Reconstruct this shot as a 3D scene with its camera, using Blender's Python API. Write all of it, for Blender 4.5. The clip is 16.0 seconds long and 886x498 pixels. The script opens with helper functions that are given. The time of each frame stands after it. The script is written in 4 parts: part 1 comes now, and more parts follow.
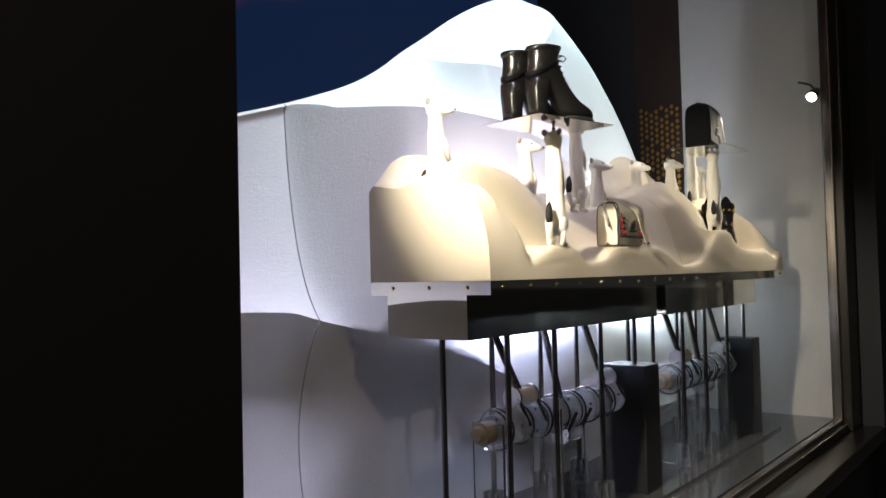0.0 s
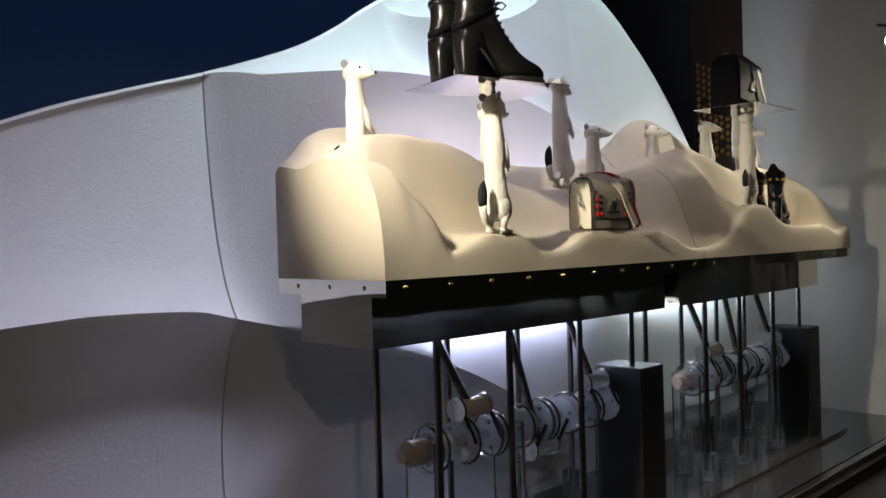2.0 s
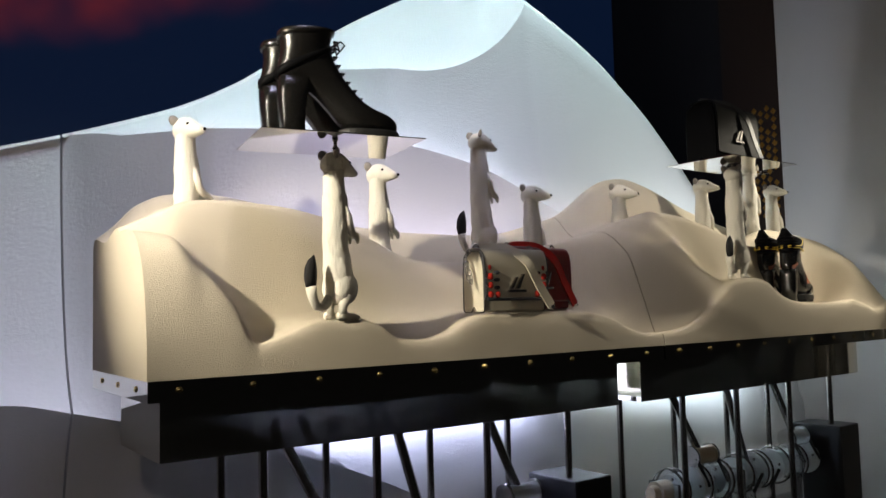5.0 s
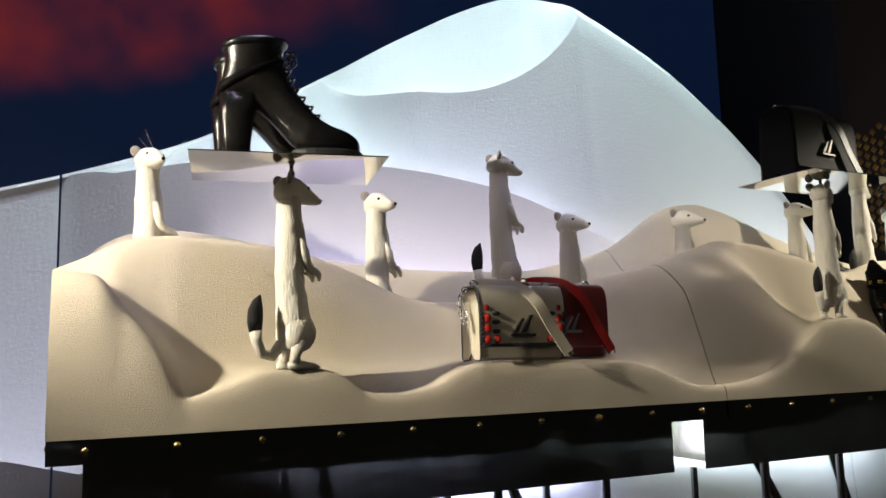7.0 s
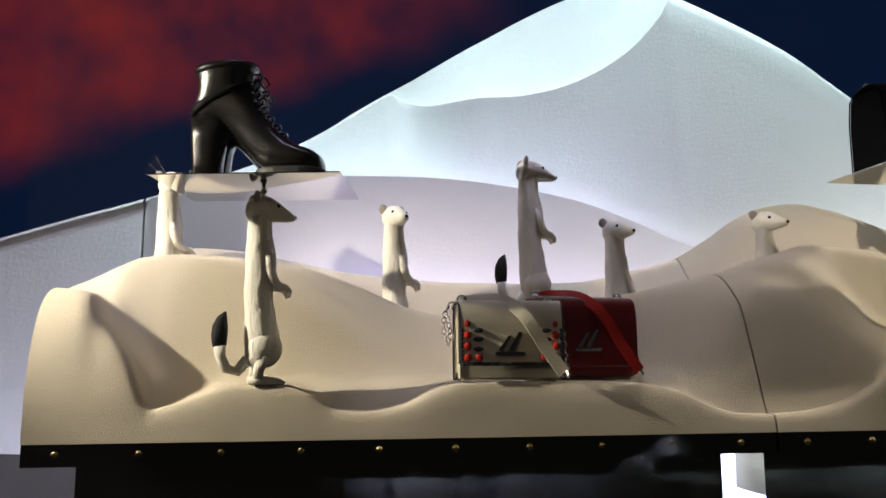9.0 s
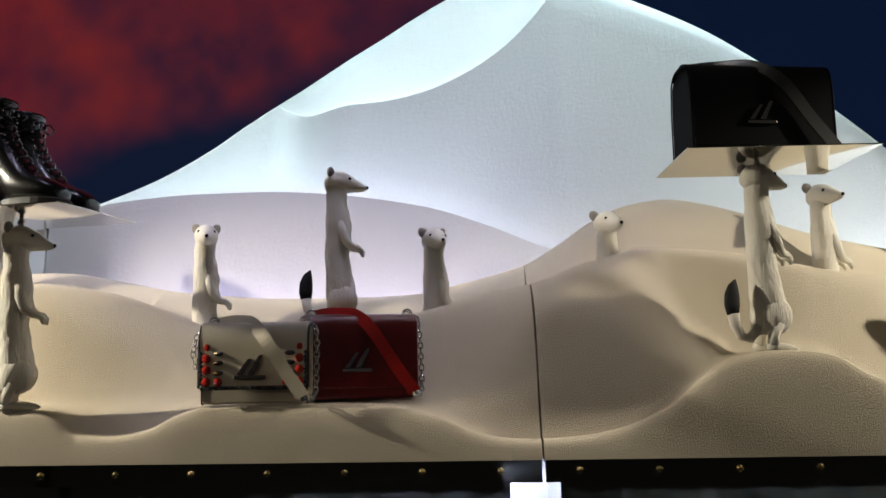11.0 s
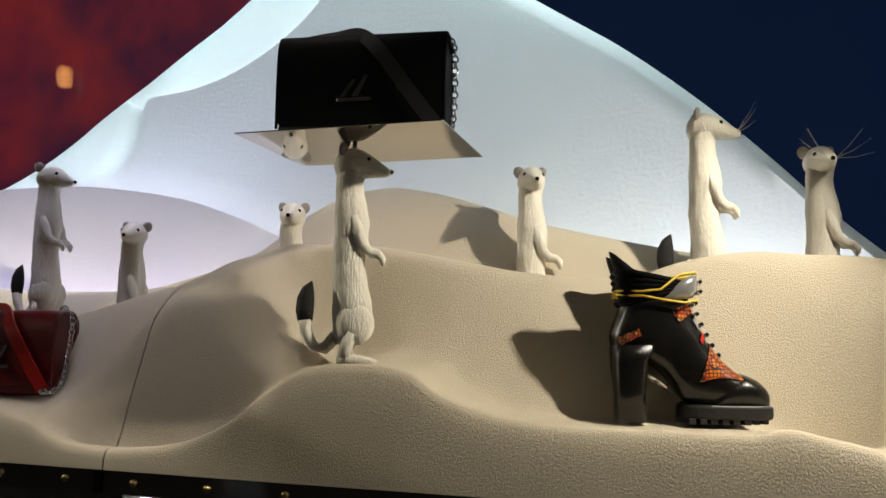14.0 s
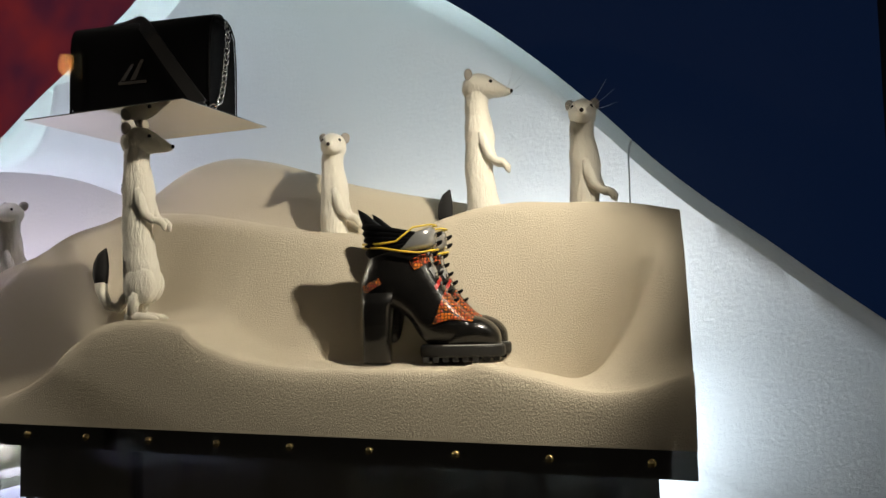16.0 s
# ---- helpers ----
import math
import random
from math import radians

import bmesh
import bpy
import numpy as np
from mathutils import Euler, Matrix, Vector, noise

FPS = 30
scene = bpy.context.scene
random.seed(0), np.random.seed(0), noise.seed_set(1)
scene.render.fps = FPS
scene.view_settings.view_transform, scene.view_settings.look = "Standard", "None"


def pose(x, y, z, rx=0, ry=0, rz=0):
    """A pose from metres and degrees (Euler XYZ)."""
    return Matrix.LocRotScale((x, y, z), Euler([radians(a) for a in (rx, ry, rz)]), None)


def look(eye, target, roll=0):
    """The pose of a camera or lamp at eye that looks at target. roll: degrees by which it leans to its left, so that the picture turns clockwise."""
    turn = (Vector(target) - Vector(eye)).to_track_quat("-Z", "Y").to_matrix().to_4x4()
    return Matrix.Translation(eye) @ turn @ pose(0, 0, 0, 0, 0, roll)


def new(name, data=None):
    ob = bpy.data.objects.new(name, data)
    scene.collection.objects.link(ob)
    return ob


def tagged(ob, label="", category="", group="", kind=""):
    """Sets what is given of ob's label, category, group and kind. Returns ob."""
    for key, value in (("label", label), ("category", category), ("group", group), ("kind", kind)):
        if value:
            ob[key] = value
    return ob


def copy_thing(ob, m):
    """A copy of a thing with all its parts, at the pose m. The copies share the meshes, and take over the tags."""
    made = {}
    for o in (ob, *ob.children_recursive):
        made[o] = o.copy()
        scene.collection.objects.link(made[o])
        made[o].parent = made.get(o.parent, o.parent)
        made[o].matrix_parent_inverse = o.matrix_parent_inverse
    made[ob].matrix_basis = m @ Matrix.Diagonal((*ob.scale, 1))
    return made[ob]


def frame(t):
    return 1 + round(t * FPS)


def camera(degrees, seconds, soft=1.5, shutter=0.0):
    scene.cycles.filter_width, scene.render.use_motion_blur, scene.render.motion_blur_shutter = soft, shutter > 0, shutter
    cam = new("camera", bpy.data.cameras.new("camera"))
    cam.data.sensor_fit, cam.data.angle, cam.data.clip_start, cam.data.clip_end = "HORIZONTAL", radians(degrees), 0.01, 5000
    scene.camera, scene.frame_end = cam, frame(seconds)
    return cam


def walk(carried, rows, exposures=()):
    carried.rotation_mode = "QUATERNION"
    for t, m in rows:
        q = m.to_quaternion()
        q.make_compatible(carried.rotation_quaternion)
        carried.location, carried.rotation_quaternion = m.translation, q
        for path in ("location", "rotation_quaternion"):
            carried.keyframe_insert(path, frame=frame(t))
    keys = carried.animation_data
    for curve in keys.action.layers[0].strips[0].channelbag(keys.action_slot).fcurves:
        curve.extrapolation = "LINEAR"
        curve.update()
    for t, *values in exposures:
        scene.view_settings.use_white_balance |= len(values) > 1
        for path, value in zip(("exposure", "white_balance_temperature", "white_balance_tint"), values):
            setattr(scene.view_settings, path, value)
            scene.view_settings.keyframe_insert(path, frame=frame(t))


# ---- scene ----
cam = camera(56.7, 16.0)
PATH = [
    (0, (-1.583, -1.074, 1.417), (0.004, 0.141, 1.479), -1.4),
    (0.5, (-1.452, -1.111, 1.405), (0.142, 0.096, 1.431), -2.3),
    (1, (-1.312, -1.115, 1.433), (0.206, 0.188, 1.407), -0.1),
    (1.5, (-1.158, -1.154, 1.453), (0.322, 0.19, 1.414), -1.3),
    (2, (-1.02, -1.205, 1.473), (0.377, 0.226, 1.454), -1.7),
    (2.5, (-0.911, -1.253, 1.49), (0.407, 0.251, 1.538), -1.4),
    (3, (-0.824, -1.281, 1.499), (0.444, 0.262, 1.603), -1.8),
    (3.5, (-0.743, -1.267, 1.507), (0.537, 0.264, 1.629), -0.8),
    (4, (-0.613, -1.271, 1.514), (0.649, 0.273, 1.666), -0.2),
    (4.2, (-0.564, -1.278, 1.516), (0.698, 0.266, 1.665), -0.7),
    (6.3, (-0.127, -1.32, 1.481), (0.852, 0.413, 1.679), -1.1),
    (6.5, (-0.089, -1.291, 1.485), (0.864, 0.453, 1.715), -1.2),
    (7, (-0.009, -1.257, 1.501), (0.864, 0.524, 1.76), -1.5),
    (7.5, (0.1, -1.279, 1.5), (0.895, 0.532, 1.795), -2.0),
    (8, (0.208, -1.315, 1.504), (0.869, 0.548, 1.809), -2.2),
    (8.2, (0.25, -1.337, 1.503), (0.828, 0.554, 1.801), -1.8),
    (10.5, (0.92, -1.345, 1.555), (0.916, 0.637, 1.824), -0.4),
    (11, (1.116, -1.329, 1.557), (1.04, 0.652, 1.824), -1.0),
    (11.5, (1.244, -1.264, 1.566), (1.19, 0.716, 1.843), 1.0),
    (12, (1.404, -1.207, 1.566), (1.302, 0.769, 1.856), 0.0),
    (12.5, (1.615, -1.189, 1.583), (1.362, 0.776, 1.862), -0.3),
    (13, (1.79, -1.189, 1.566), (1.39, 0.752, 1.836), -0.1),
    (13.5, (1.941, -1.119, 1.578), (1.459, 0.812, 1.783), 1.2),
    (14, (2.064, -1.043, 1.593), (1.458, 0.85, 1.82), 0.9),
    (14.5, (2.174, -0.994, 1.597), (1.504, 0.88, 1.793), 0.0),
    (15, (2.298, -0.974, 1.592), (1.542, 0.87, 1.76), -0.4),
    (15.5, (2.396, -0.981, 1.593), (1.59, 0.843, 1.756), -0.6),
    (16, (2.521, -0.992, 1.575), (1.763, 0.854, 1.71), -1.4),
]
EXPOSURES = [(0, 0.8), (0.5, 0.52), (1, 0.32), (2, 0.05), (3.5, -0.1), (7, 0.1), (11, 0.1), (13.5, 0.05), (15, -0.1), (16, -0.2)]
walk(cam, [(t, look(eye, target, roll)) for t, eye, target, roll in PATH], EXPOSURES)

# ---- world and light ----
world = bpy.data.worlds.new("night")
scene.world = world
world.use_nodes = True
world.node_tree.nodes["Background"].inputs[0].default_value = (0.48, 0.46, 0.46, 1)
world.node_tree.nodes["Background"].inputs[1].default_value = 0.03


def lamp(name, kind, eye, target, watts, colour, **extra):
    data = bpy.data.lights.new(name, kind)
    data.energy, data.color = watts, colour
    if kind == "SPOT":
        data.spot_size, data.spot_blend = radians(extra.get("cone", 60)), extra.get("blend", 0.5)
        data.shadow_soft_size = extra.get("size", 0.02)
    if kind == "AREA":
        data.shape, data.size, data.size_y = "RECTANGLE", extra.get("size", 0.5), extra.get("size_y", 0.5)
        data.spread = radians(extra.get("spread", 180))
    ob = new(name, data)
    ob.matrix_world = look(eye, target)
    return ob


WARM = (1.0, 0.89, 0.72)
lamp("spot_left", "SPOT", (-0.80, -0.14, 2.23), (0.64, 0.03, 1.50), 148, WARM, cone=46, blend=0.7)
lamp("spot_right", "SPOT", (2.56, -0.115, 2.21), (1.84, 0.05, 1.50), 50, WARM, cone=66, blend=0.55)
# added fill from above for the middle mound, not a known fitting
lamp("fill_top", "SPOT", (1.30, -0.13, 3.20), (1.34, 0.04, 1.50), 22, WARM, cone=38, blend=0.9)
lamp("street_lamp_light", "POINT", (-1.53, -3.11, 3.115), (0, 0, 1.5), 22, (1.0, 0.84, 0.62)).data.shadow_soft_size = 0.03
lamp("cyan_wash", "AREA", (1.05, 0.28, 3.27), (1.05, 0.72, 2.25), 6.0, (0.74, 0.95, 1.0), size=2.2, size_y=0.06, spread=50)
lamp("lilac_wash", "AREA", (0.30, -0.09, 3.26), (0.30, 0.45, 1.65), 3.2, (0.78, 0.74, 1.0), size=2.3, size_y=0.06, spread=40)
lamp("lilac_upper", "AREA", (0.78, 0.402, 1.50), (0.78, 0.425, 2.0), 3.0, (0.58, 0.52, 1.0), size=0.84, size_y=0.02)
lamp("white_upper", "AREA", (1.82, 0.408, 1.52), (1.82, 0.47, 2.0), 4.0, (0.90, 0.94, 1.0), size=1.00, size_y=0.025)
lamp("lilac_strip", "AREA", (0.84, 0.382, 1.29), (0.84, 0.65, 1.30), 8, (0.62, 0.66, 1.0), size=0.62, size_y=0.05)
lamp("white_strip", "AREA", (1.84, 0.382, 1.30), (1.84, 0.66, 1.42), 7, (0.74, 0.87, 1.0), size=0.98, size_y=0.05)

# ---- materials ----


def material(name, colour, rough=0.6, metal=0.0, grain=0.0, scale=60.0, bump=0.0, bump_scale=200.0, patch=0.0, patch_scale=4.0,
             second=None, clear=0.0, transmission=0.0, ior=1.45, sheen=0.0, emission=None, gloss=0.5, stretch=1.0, sparse=None):
    m = bpy.data.materials.new(name)
    m.use_nodes = True
    nt = m.node_tree
    b = nt.nodes["Principled BSDF"]
    b.inputs["Roughness"].default_value, b.inputs["Metallic"].default_value = rough, metal
    b.inputs["Coat Weight"].default_value = clear
    b.inputs["Transmission Weight"].default_value, b.inputs["IOR"].default_value = transmission, ior
    b.inputs["Sheen Weight"].default_value = sheen
    b.inputs["Specular IOR Level"].default_value = gloss
    colour = (*colour, 1)
    b.inputs["Base Color"].default_value = colour
    if emission:
        b.inputs["Emission Color"].default_value = (*emission[0], 1)
        b.inputs["Emission Strength"].default_value = emission[1]
    coord = nt.nodes.new("ShaderNodeTexCoord")
    place = nt.nodes.new("ShaderNodeMapping")
    place.inputs["Scale"].default_value = (1, 1, stretch)
    nt.links.new(coord.outputs["Object"], place.inputs["Vector"])
    if grain or patch:
        dark = second if second else tuple(c * 0.55 for c in colour[:3])
        fine = nt.nodes.new("ShaderNodeTexNoise")
        fine.inputs["Scale"].default_value, fine.inputs["Detail"].default_value = scale, 6
        big = nt.nodes.new("ShaderNodeTexNoise")
        big.inputs["Scale"].default_value, big.inputs["Detail"].default_value = patch_scale, 3
        for n in (fine, big):
            nt.links.new(place.outputs["Vector"], n.inputs["Vector"])
        add = nt.nodes.new("ShaderNodeMath")
        add.operation = "MULTIPLY_ADD"
        nt.links.new(fine.outputs["Fac"], add.inputs[0])
        add.inputs[1].default_value = grain
        mul = nt.nodes.new("ShaderNodeMath")
        mul.operation = "MULTIPLY"
        nt.links.new(big.outputs["Fac"], mul.inputs[0])
        mul.inputs[1].default_value = patch
        nt.links.new(mul.outputs[0], add.inputs[2])
        mix = nt.nodes.new("ShaderNodeMix")
        mix.data_type, mix.clamp_factor = "RGBA", True
        mix.inputs[6].default_value, mix.inputs[7].default_value = colour, (*dark, 1)
        nt.links.new(add.outputs[0], mix.inputs[0])
        nt.links.new(mix.outputs[2], b.inputs["Base Color"])
    if bump:
        rel = nt.nodes.new("ShaderNodeTexNoise")
        rel.inputs["Scale"].default_value, rel.inputs["Detail"].default_value, rel.inputs["Roughness"].default_value = bump_scale, 5, 0.65
        nt.links.new(place.outputs["Vector"], rel.inputs["Vector"])
        bm_node = nt.nodes.new("ShaderNodeBump")
        bm_node.inputs["Strength"].default_value, bm_node.inputs["Distance"].default_value = 1.0, bump
        height = rel.outputs["Fac"]
        if sparse:
            level = nt.nodes.new("ShaderNodeMapRange")
            level.interpolation_type = "SMOOTHSTEP"
            level.inputs["From Min"].default_value, level.inputs["From Max"].default_value = sparse
            nt.links.new(height, level.inputs["Value"])
            height = level.outputs["Result"]
        nt.links.new(height, bm_node.inputs["Height"])
        nt.links.new(bm_node.outputs["Normal"], b.inputs["Normal"])
    return m


SAND = material("sand_plaster", (0.70, 0.625, 0.49), 0.95, grain=0.45, scale=330, bump=0.0024, bump_scale=400, patch=0.25, patch_scale=5, second=(0.46, 0.40, 0.31))
DUNE = material("white_dune_plaster", (0.82, 0.82, 0.82), 0.9, grain=0.15, scale=160, bump=0.0016, bump_scale=110, patch=0.15, patch_scale=2, second=(0.66, 0.66, 0.67))
GROOVE = material("joint_shadow_filler", (0.03, 0.03, 0.035), 0.9)
MIRROR = material("polished_steel", (0.62, 0.60, 0.53), 0.045, 1.0, patch=0.2, patch_scale=3, grain=0.05, second=(0.50, 0.48, 0.42))
BRASS = material("brass", (0.80, 0.62, 0.30), 0.2, 1.0)
STEEL = material("dark_steel_rod", (0.30, 0.28, 0.26), 0.25, 1.0, grain=0.2, scale=40)
SILVER = material("silver_fitting", (0.75, 0.75, 0.76), 0.2, 1.0)
BLACK = material("black_paint", (0.012, 0.012, 0.014), 0.45, grain=0.3, scale=30)
LEATHER = material("black_leather", (0.007, 0.0065, 0.006), 0.24, bump=0.0004, bump_scale=350, grain=0.3, scale=60, clear=0.3)
MATTE_LEATHER = material("black_grained_leather", (0.003, 0.003, 0.0035), 0.55, bump=0.0003, bump_scale=500, gloss=0.05)
SATIN_LEATHER = material("black_satin_leather", (0.014, 0.014, 0.015), 0.38, bump=0.0003, bump_scale=500)
RED_STRAP = material("bright_red_leather", (0.34, 0.014, 0.010), 0.25, bump=0.0003, bump_scale=400, grain=0.2, scale=30, clear=0.4)
RED_LEATHER = material("red_leather", (0.12, 0.005, 0.005), 0.32, bump=0.0005, bump_scale=400, grain=0.3, scale=30, second=(0.05, 0.002, 0.002), clear=0.4)
CREAM = material("cream_leather", (0.70, 0.64, 0.50), 0.4, bump=0.0004, bump_scale=400, grain=0.2, scale=30)
CREAM_EDGE = material("dark_piping", (0.05, 0.045, 0.04), 0.5)
RED_STONE = material("red_stone", (0.45, 0.03, 0.02), 0.12, clear=0.8)
GREY_STONE = material("grey_stone", (0.055, 0.055, 0.06), 0.15, clear=0.6)
FUR = material("white_fur", (0.86, 0.83, 0.74), 0.95, grain=0.3, scale=300, bump=0.0032, bump_scale=300, patch=0.3, patch_scale=40, second=(0.68, 0.62, 0.51), sheen=0.3, stretch=0.22)
TAIL = material("black_fur", (0.012, 0.011, 0.012), 0.8, bump=0.002, bump_scale=300)
NOSE = material("dark_glass_eye", (0.015, 0.01, 0.01), 0.15)
EAR = material("grey_ear", (0.34, 0.31, 0.28), 0.9)
WHISKER = material("whisker", (0.75, 0.72, 0.66), 0.5)


def woven_scales():
    """Small overlapping orange, red and yellow scales with dark gaps."""
    m = bpy.data.materials.new("orange_woven_scales")
    m.use_nodes = True
    nt = m.node_tree
    b = nt.nodes["Principled BSDF"]
    b.inputs["Roughness"].default_value, b.inputs["Coat Weight"].default_value = 0.35, 0.3
    coord = nt.nodes.new("ShaderNodeTexCoord")
    cell = nt.nodes.new("ShaderNodeTexVoronoi")
    cell.inputs["Scale"].default_value, cell.inputs["Randomness"].default_value = 170, 0.35
    edge = nt.nodes.new("ShaderNodeTexVoronoi")
    edge.feature = "DISTANCE_TO_EDGE"
    edge.inputs["Scale"].default_value, edge.inputs["Randomness"].default_value = 170, 0.35
    for n in (cell, edge):
        nt.links.new(coord.outputs["Object"], n.inputs["Vector"])
    ramp = nt.nodes.new("ShaderNodeValToRGB")
    ramp.color_ramp.elements[0].color, ramp.color_ramp.elements[1].color = (0.50, 0.028, 0.008, 1), (0.85, 0.24, 0.02, 1)
    sep = nt.nodes.new("ShaderNodeSeparateColor")
    nt.links.new(cell.outputs["Color"], sep.inputs[0])
    nt.links.new(sep.outputs[0], ramp.inputs[0])
    gap = nt.nodes.new("ShaderNodeMapRange")
    gap.inputs["From Min"].default_value, gap.inputs["From Max"].default_value = 0.05, 0.18
    nt.links.new(edge.outputs["Distance"], gap.inputs["Value"])
    mix = nt.nodes.new("ShaderNodeMix")
    mix.data_type = "RGBA"
    mix.inputs[6].default_value = (0.015, 0.008, 0.006, 1)
    nt.links.new(gap.outputs["Result"], mix.inputs[0])
    nt.links.new(ramp.outputs["Color"], mix.inputs[7])
    nt.links.new(mix.outputs[2], b.inputs["Base Color"])
    rel = nt.nodes.new("ShaderNodeBump")
    rel.inputs["Distance"].default_value = 0.0015
    nt.links.new(gap.outputs["Result"], rel.inputs["Height"])
    nt.links.new(rel.outputs["Normal"], b.inputs["Normal"])
    return m


ORANGE = woven_scales()
GLOW = material("lit_lamp_lens", (0.9, 0.85, 0.7), 0.3, emission=((1.0, 0.88, 0.66), 90.0))
AMBER = material("lit_amber_glass", (0.9, 0.6, 0.3), 0.3, emission=((1.0, 0.42, 0.12), 16.0))
GREY_LEATHER = material("grey_metallic_leather", (0.42, 0.42, 0.42), 0.25, 0.6)
YELLOW = material("yellow_piping", (0.70, 0.50, 0.05), 0.5)
SOLE = material("black_rubber", (0.012, 0.012, 0.012), 0.55)
STITCH = material("white_stitch", (0.7, 0.7, 0.68), 0.7)
WALL = material("grey_wall_paint", (0.52, 0.50, 0.48), 0.35, patch=0.3, patch_scale=2.5, grain=0.1, scale=80, bump=0.0004, bump_scale=90)
DARK = material("dark_lining", (0.012, 0.013, 0.018), 0.7, grain=0.3, scale=20)
FLOOR = material("dark_gloss_floor", (0.05, 0.05, 0.055), 0.12, grain=0.2, scale=20, clear=0.3)
FRAME = material("dark_bronze_frame", (0.045, 0.042, 0.038), 0.3, 0.7, grain=0.3, scale=30)
ACRYLIC = material("clear_acrylic", (0.93, 0.96, 0.97), 0.05, transmission=0.92, ior=1.49)
FROST = material("frosted_acrylic", (0.80, 0.83, 0.86), 0.35, transmission=0.6, ior=1.49)
TAN = material("turned_tan_hub", (0.60, 0.50, 0.36), 0.35)
STONE = material("pavement_stone", (0.16, 0.155, 0.15), 0.8, grain=0.5, scale=60, bump=0.001, bump_scale=90)


def night_panel():
    """A dark printed panel: navy with a drifting red bank, its brightness added as emission."""
    m = bpy.data.materials.new("self_lit_night_print")
    m.use_nodes = True
    nt = m.node_tree
    b = nt.nodes["Principled BSDF"]
    b.inputs["Roughness"].default_value = 0.6
    coord = nt.nodes.new("ShaderNodeTexCoord")
    wave = nt.nodes.new("ShaderNodeTexNoise")
    wave.inputs["Scale"].default_value, wave.inputs["Detail"].default_value = 1.6, 3
    nt.links.new(coord.outputs["Object"], wave.inputs["Vector"])
    sep = nt.nodes.new("ShaderNodeSeparateXYZ")
    nt.links.new(coord.outputs["Object"], sep.inputs[0])

    def maths(op, a, c, d=None):
        n = nt.nodes.new("ShaderNodeMath")
        n.operation = op
        for i, v in enumerate((a, c, d)):
            if v is None:
                continue
            if isinstance(v, (int, float)):
                n.inputs[i].default_value = v
            else:
                nt.links.new(v, n.inputs[i])
        return n.outputs[0]

    # red bank: bounded below by a slanting edge, fading to the sides
    edge = maths("MULTIPLY_ADD", sep.outputs["X"], -0.42, sep.outputs["Z"])
    edge = maths("MULTIPLY_ADD", wave.outputs["Fac"], 0.5, edge)
    rise = nt.nodes.new("ShaderNodeMapRange")
    rise.interpolation_type = "SMOOTHSTEP"
    rise.inputs["From Min"].default_value, rise.inputs["From Max"].default_value = RED_EDGE
    nt.links.new(edge, rise.inputs["Value"])
    side = nt.nodes.new("ShaderNodeMapRange")
    side.interpolation_type = "SMOOTHSTEP"
    side.inputs["From Min"].default_value, side.inputs["From Max"].default_value = RED_SIDE
    side.inputs["To Min"].default_value, side.inputs["To Max"].default_value = 1.0, 0.0
    nt.links.new(sep.outputs["X"], side.inputs["Value"])
    amount = maths("MULTIPLY", rise.outputs["Result"], side.outputs["Result"])
    cloud = nt.nodes.new("ShaderNodeTexNoise")
    cloud.inputs["Scale"].default_value, cloud.inputs["Detail"].default_value = 3.2, 6
    nt.links.new(coord.outputs["Object"], cloud.inputs["Vector"])
    mottle = nt.nodes.new("ShaderNodeMapRange")
    mottle.inputs["From Min"].default_value, mottle.inputs["From Max"].default_value = 0.32, 0.66
    mottle.inputs["To Min"].default_value, mottle.inputs["To Max"].default_value = 0.25, 1.0
    nt.links.new(cloud.outputs["Fac"], mottle.inputs["Value"])
    amount = maths("MULTIPLY", amount, mottle.outputs["Result"])
    mix = nt.nodes.new("ShaderNodeMix")
    mix.data_type = "RGBA"
    mix.inputs[6].default_value, mix.inputs[7].default_value = (0.0019, 0.0066, 0.024, 1), (0.15, 0.014, 0.016, 1)
    nt.links.new(amount, mix.inputs[0])
    b.inputs["Base Color"].default_value = (0.006, 0.008, 0.016, 1)
    nt.links.new(mix.outputs[2], b.inputs["Emission Color"])
    b.inputs["Emission Strength"].default_value = PRINT_GLOW
    return m


RED_EDGE, RED_SIDE, PRINT_GLOW = (2.50, 2.80), (0.3, 1.3), 1.0
NIGHT = night_panel()


def glass_pane():
    m = bpy.data.materials.new("shop_window_glass")
    m.use_nodes = True
    nt = m.node_tree
    nt.nodes.clear()
    out = nt.nodes.new("ShaderNodeOutputMaterial")
    mix = nt.nodes.new("ShaderNodeMixShader")
    clear = nt.nodes.new("ShaderNodeBsdfTransparent")
    clear.inputs[0].default_value = (0.97, 0.98, 0.98, 1)
    gloss = nt.nodes.new("ShaderNodeBsdfGlossy")
    gloss.inputs["Roughness"].default_value = 0.0
    facing = nt.nodes.new("ShaderNodeLayerWeight")
    facing.inputs["Blend"].default_value = 0.5
    steep = nt.nodes.new("ShaderNodeMath")
    steep.operation, steep.inputs[1].default_value = "POWER", 5.0
    scaled = nt.nodes.new("ShaderNodeMath")
    scaled.operation, scaled.inputs[1].default_value, scaled.inputs[2].default_value = "MULTIPLY_ADD", 0.5, 0.02
    nt.links.new(facing.outputs["Facing"], steep.inputs[0])
    nt.links.new(steep.outputs[0], scaled.inputs[0])
    nt.links.new(scaled.outputs[0], mix.inputs[0])
    nt.links.new(clear.outputs[0], mix.inputs[1])
    nt.links.new(gloss.outputs[0], mix.inputs[2])
    nt.links.new(mix.outputs[0], out.inputs[0])
    return m


GLASS = glass_pane()

# ---- building helpers ----


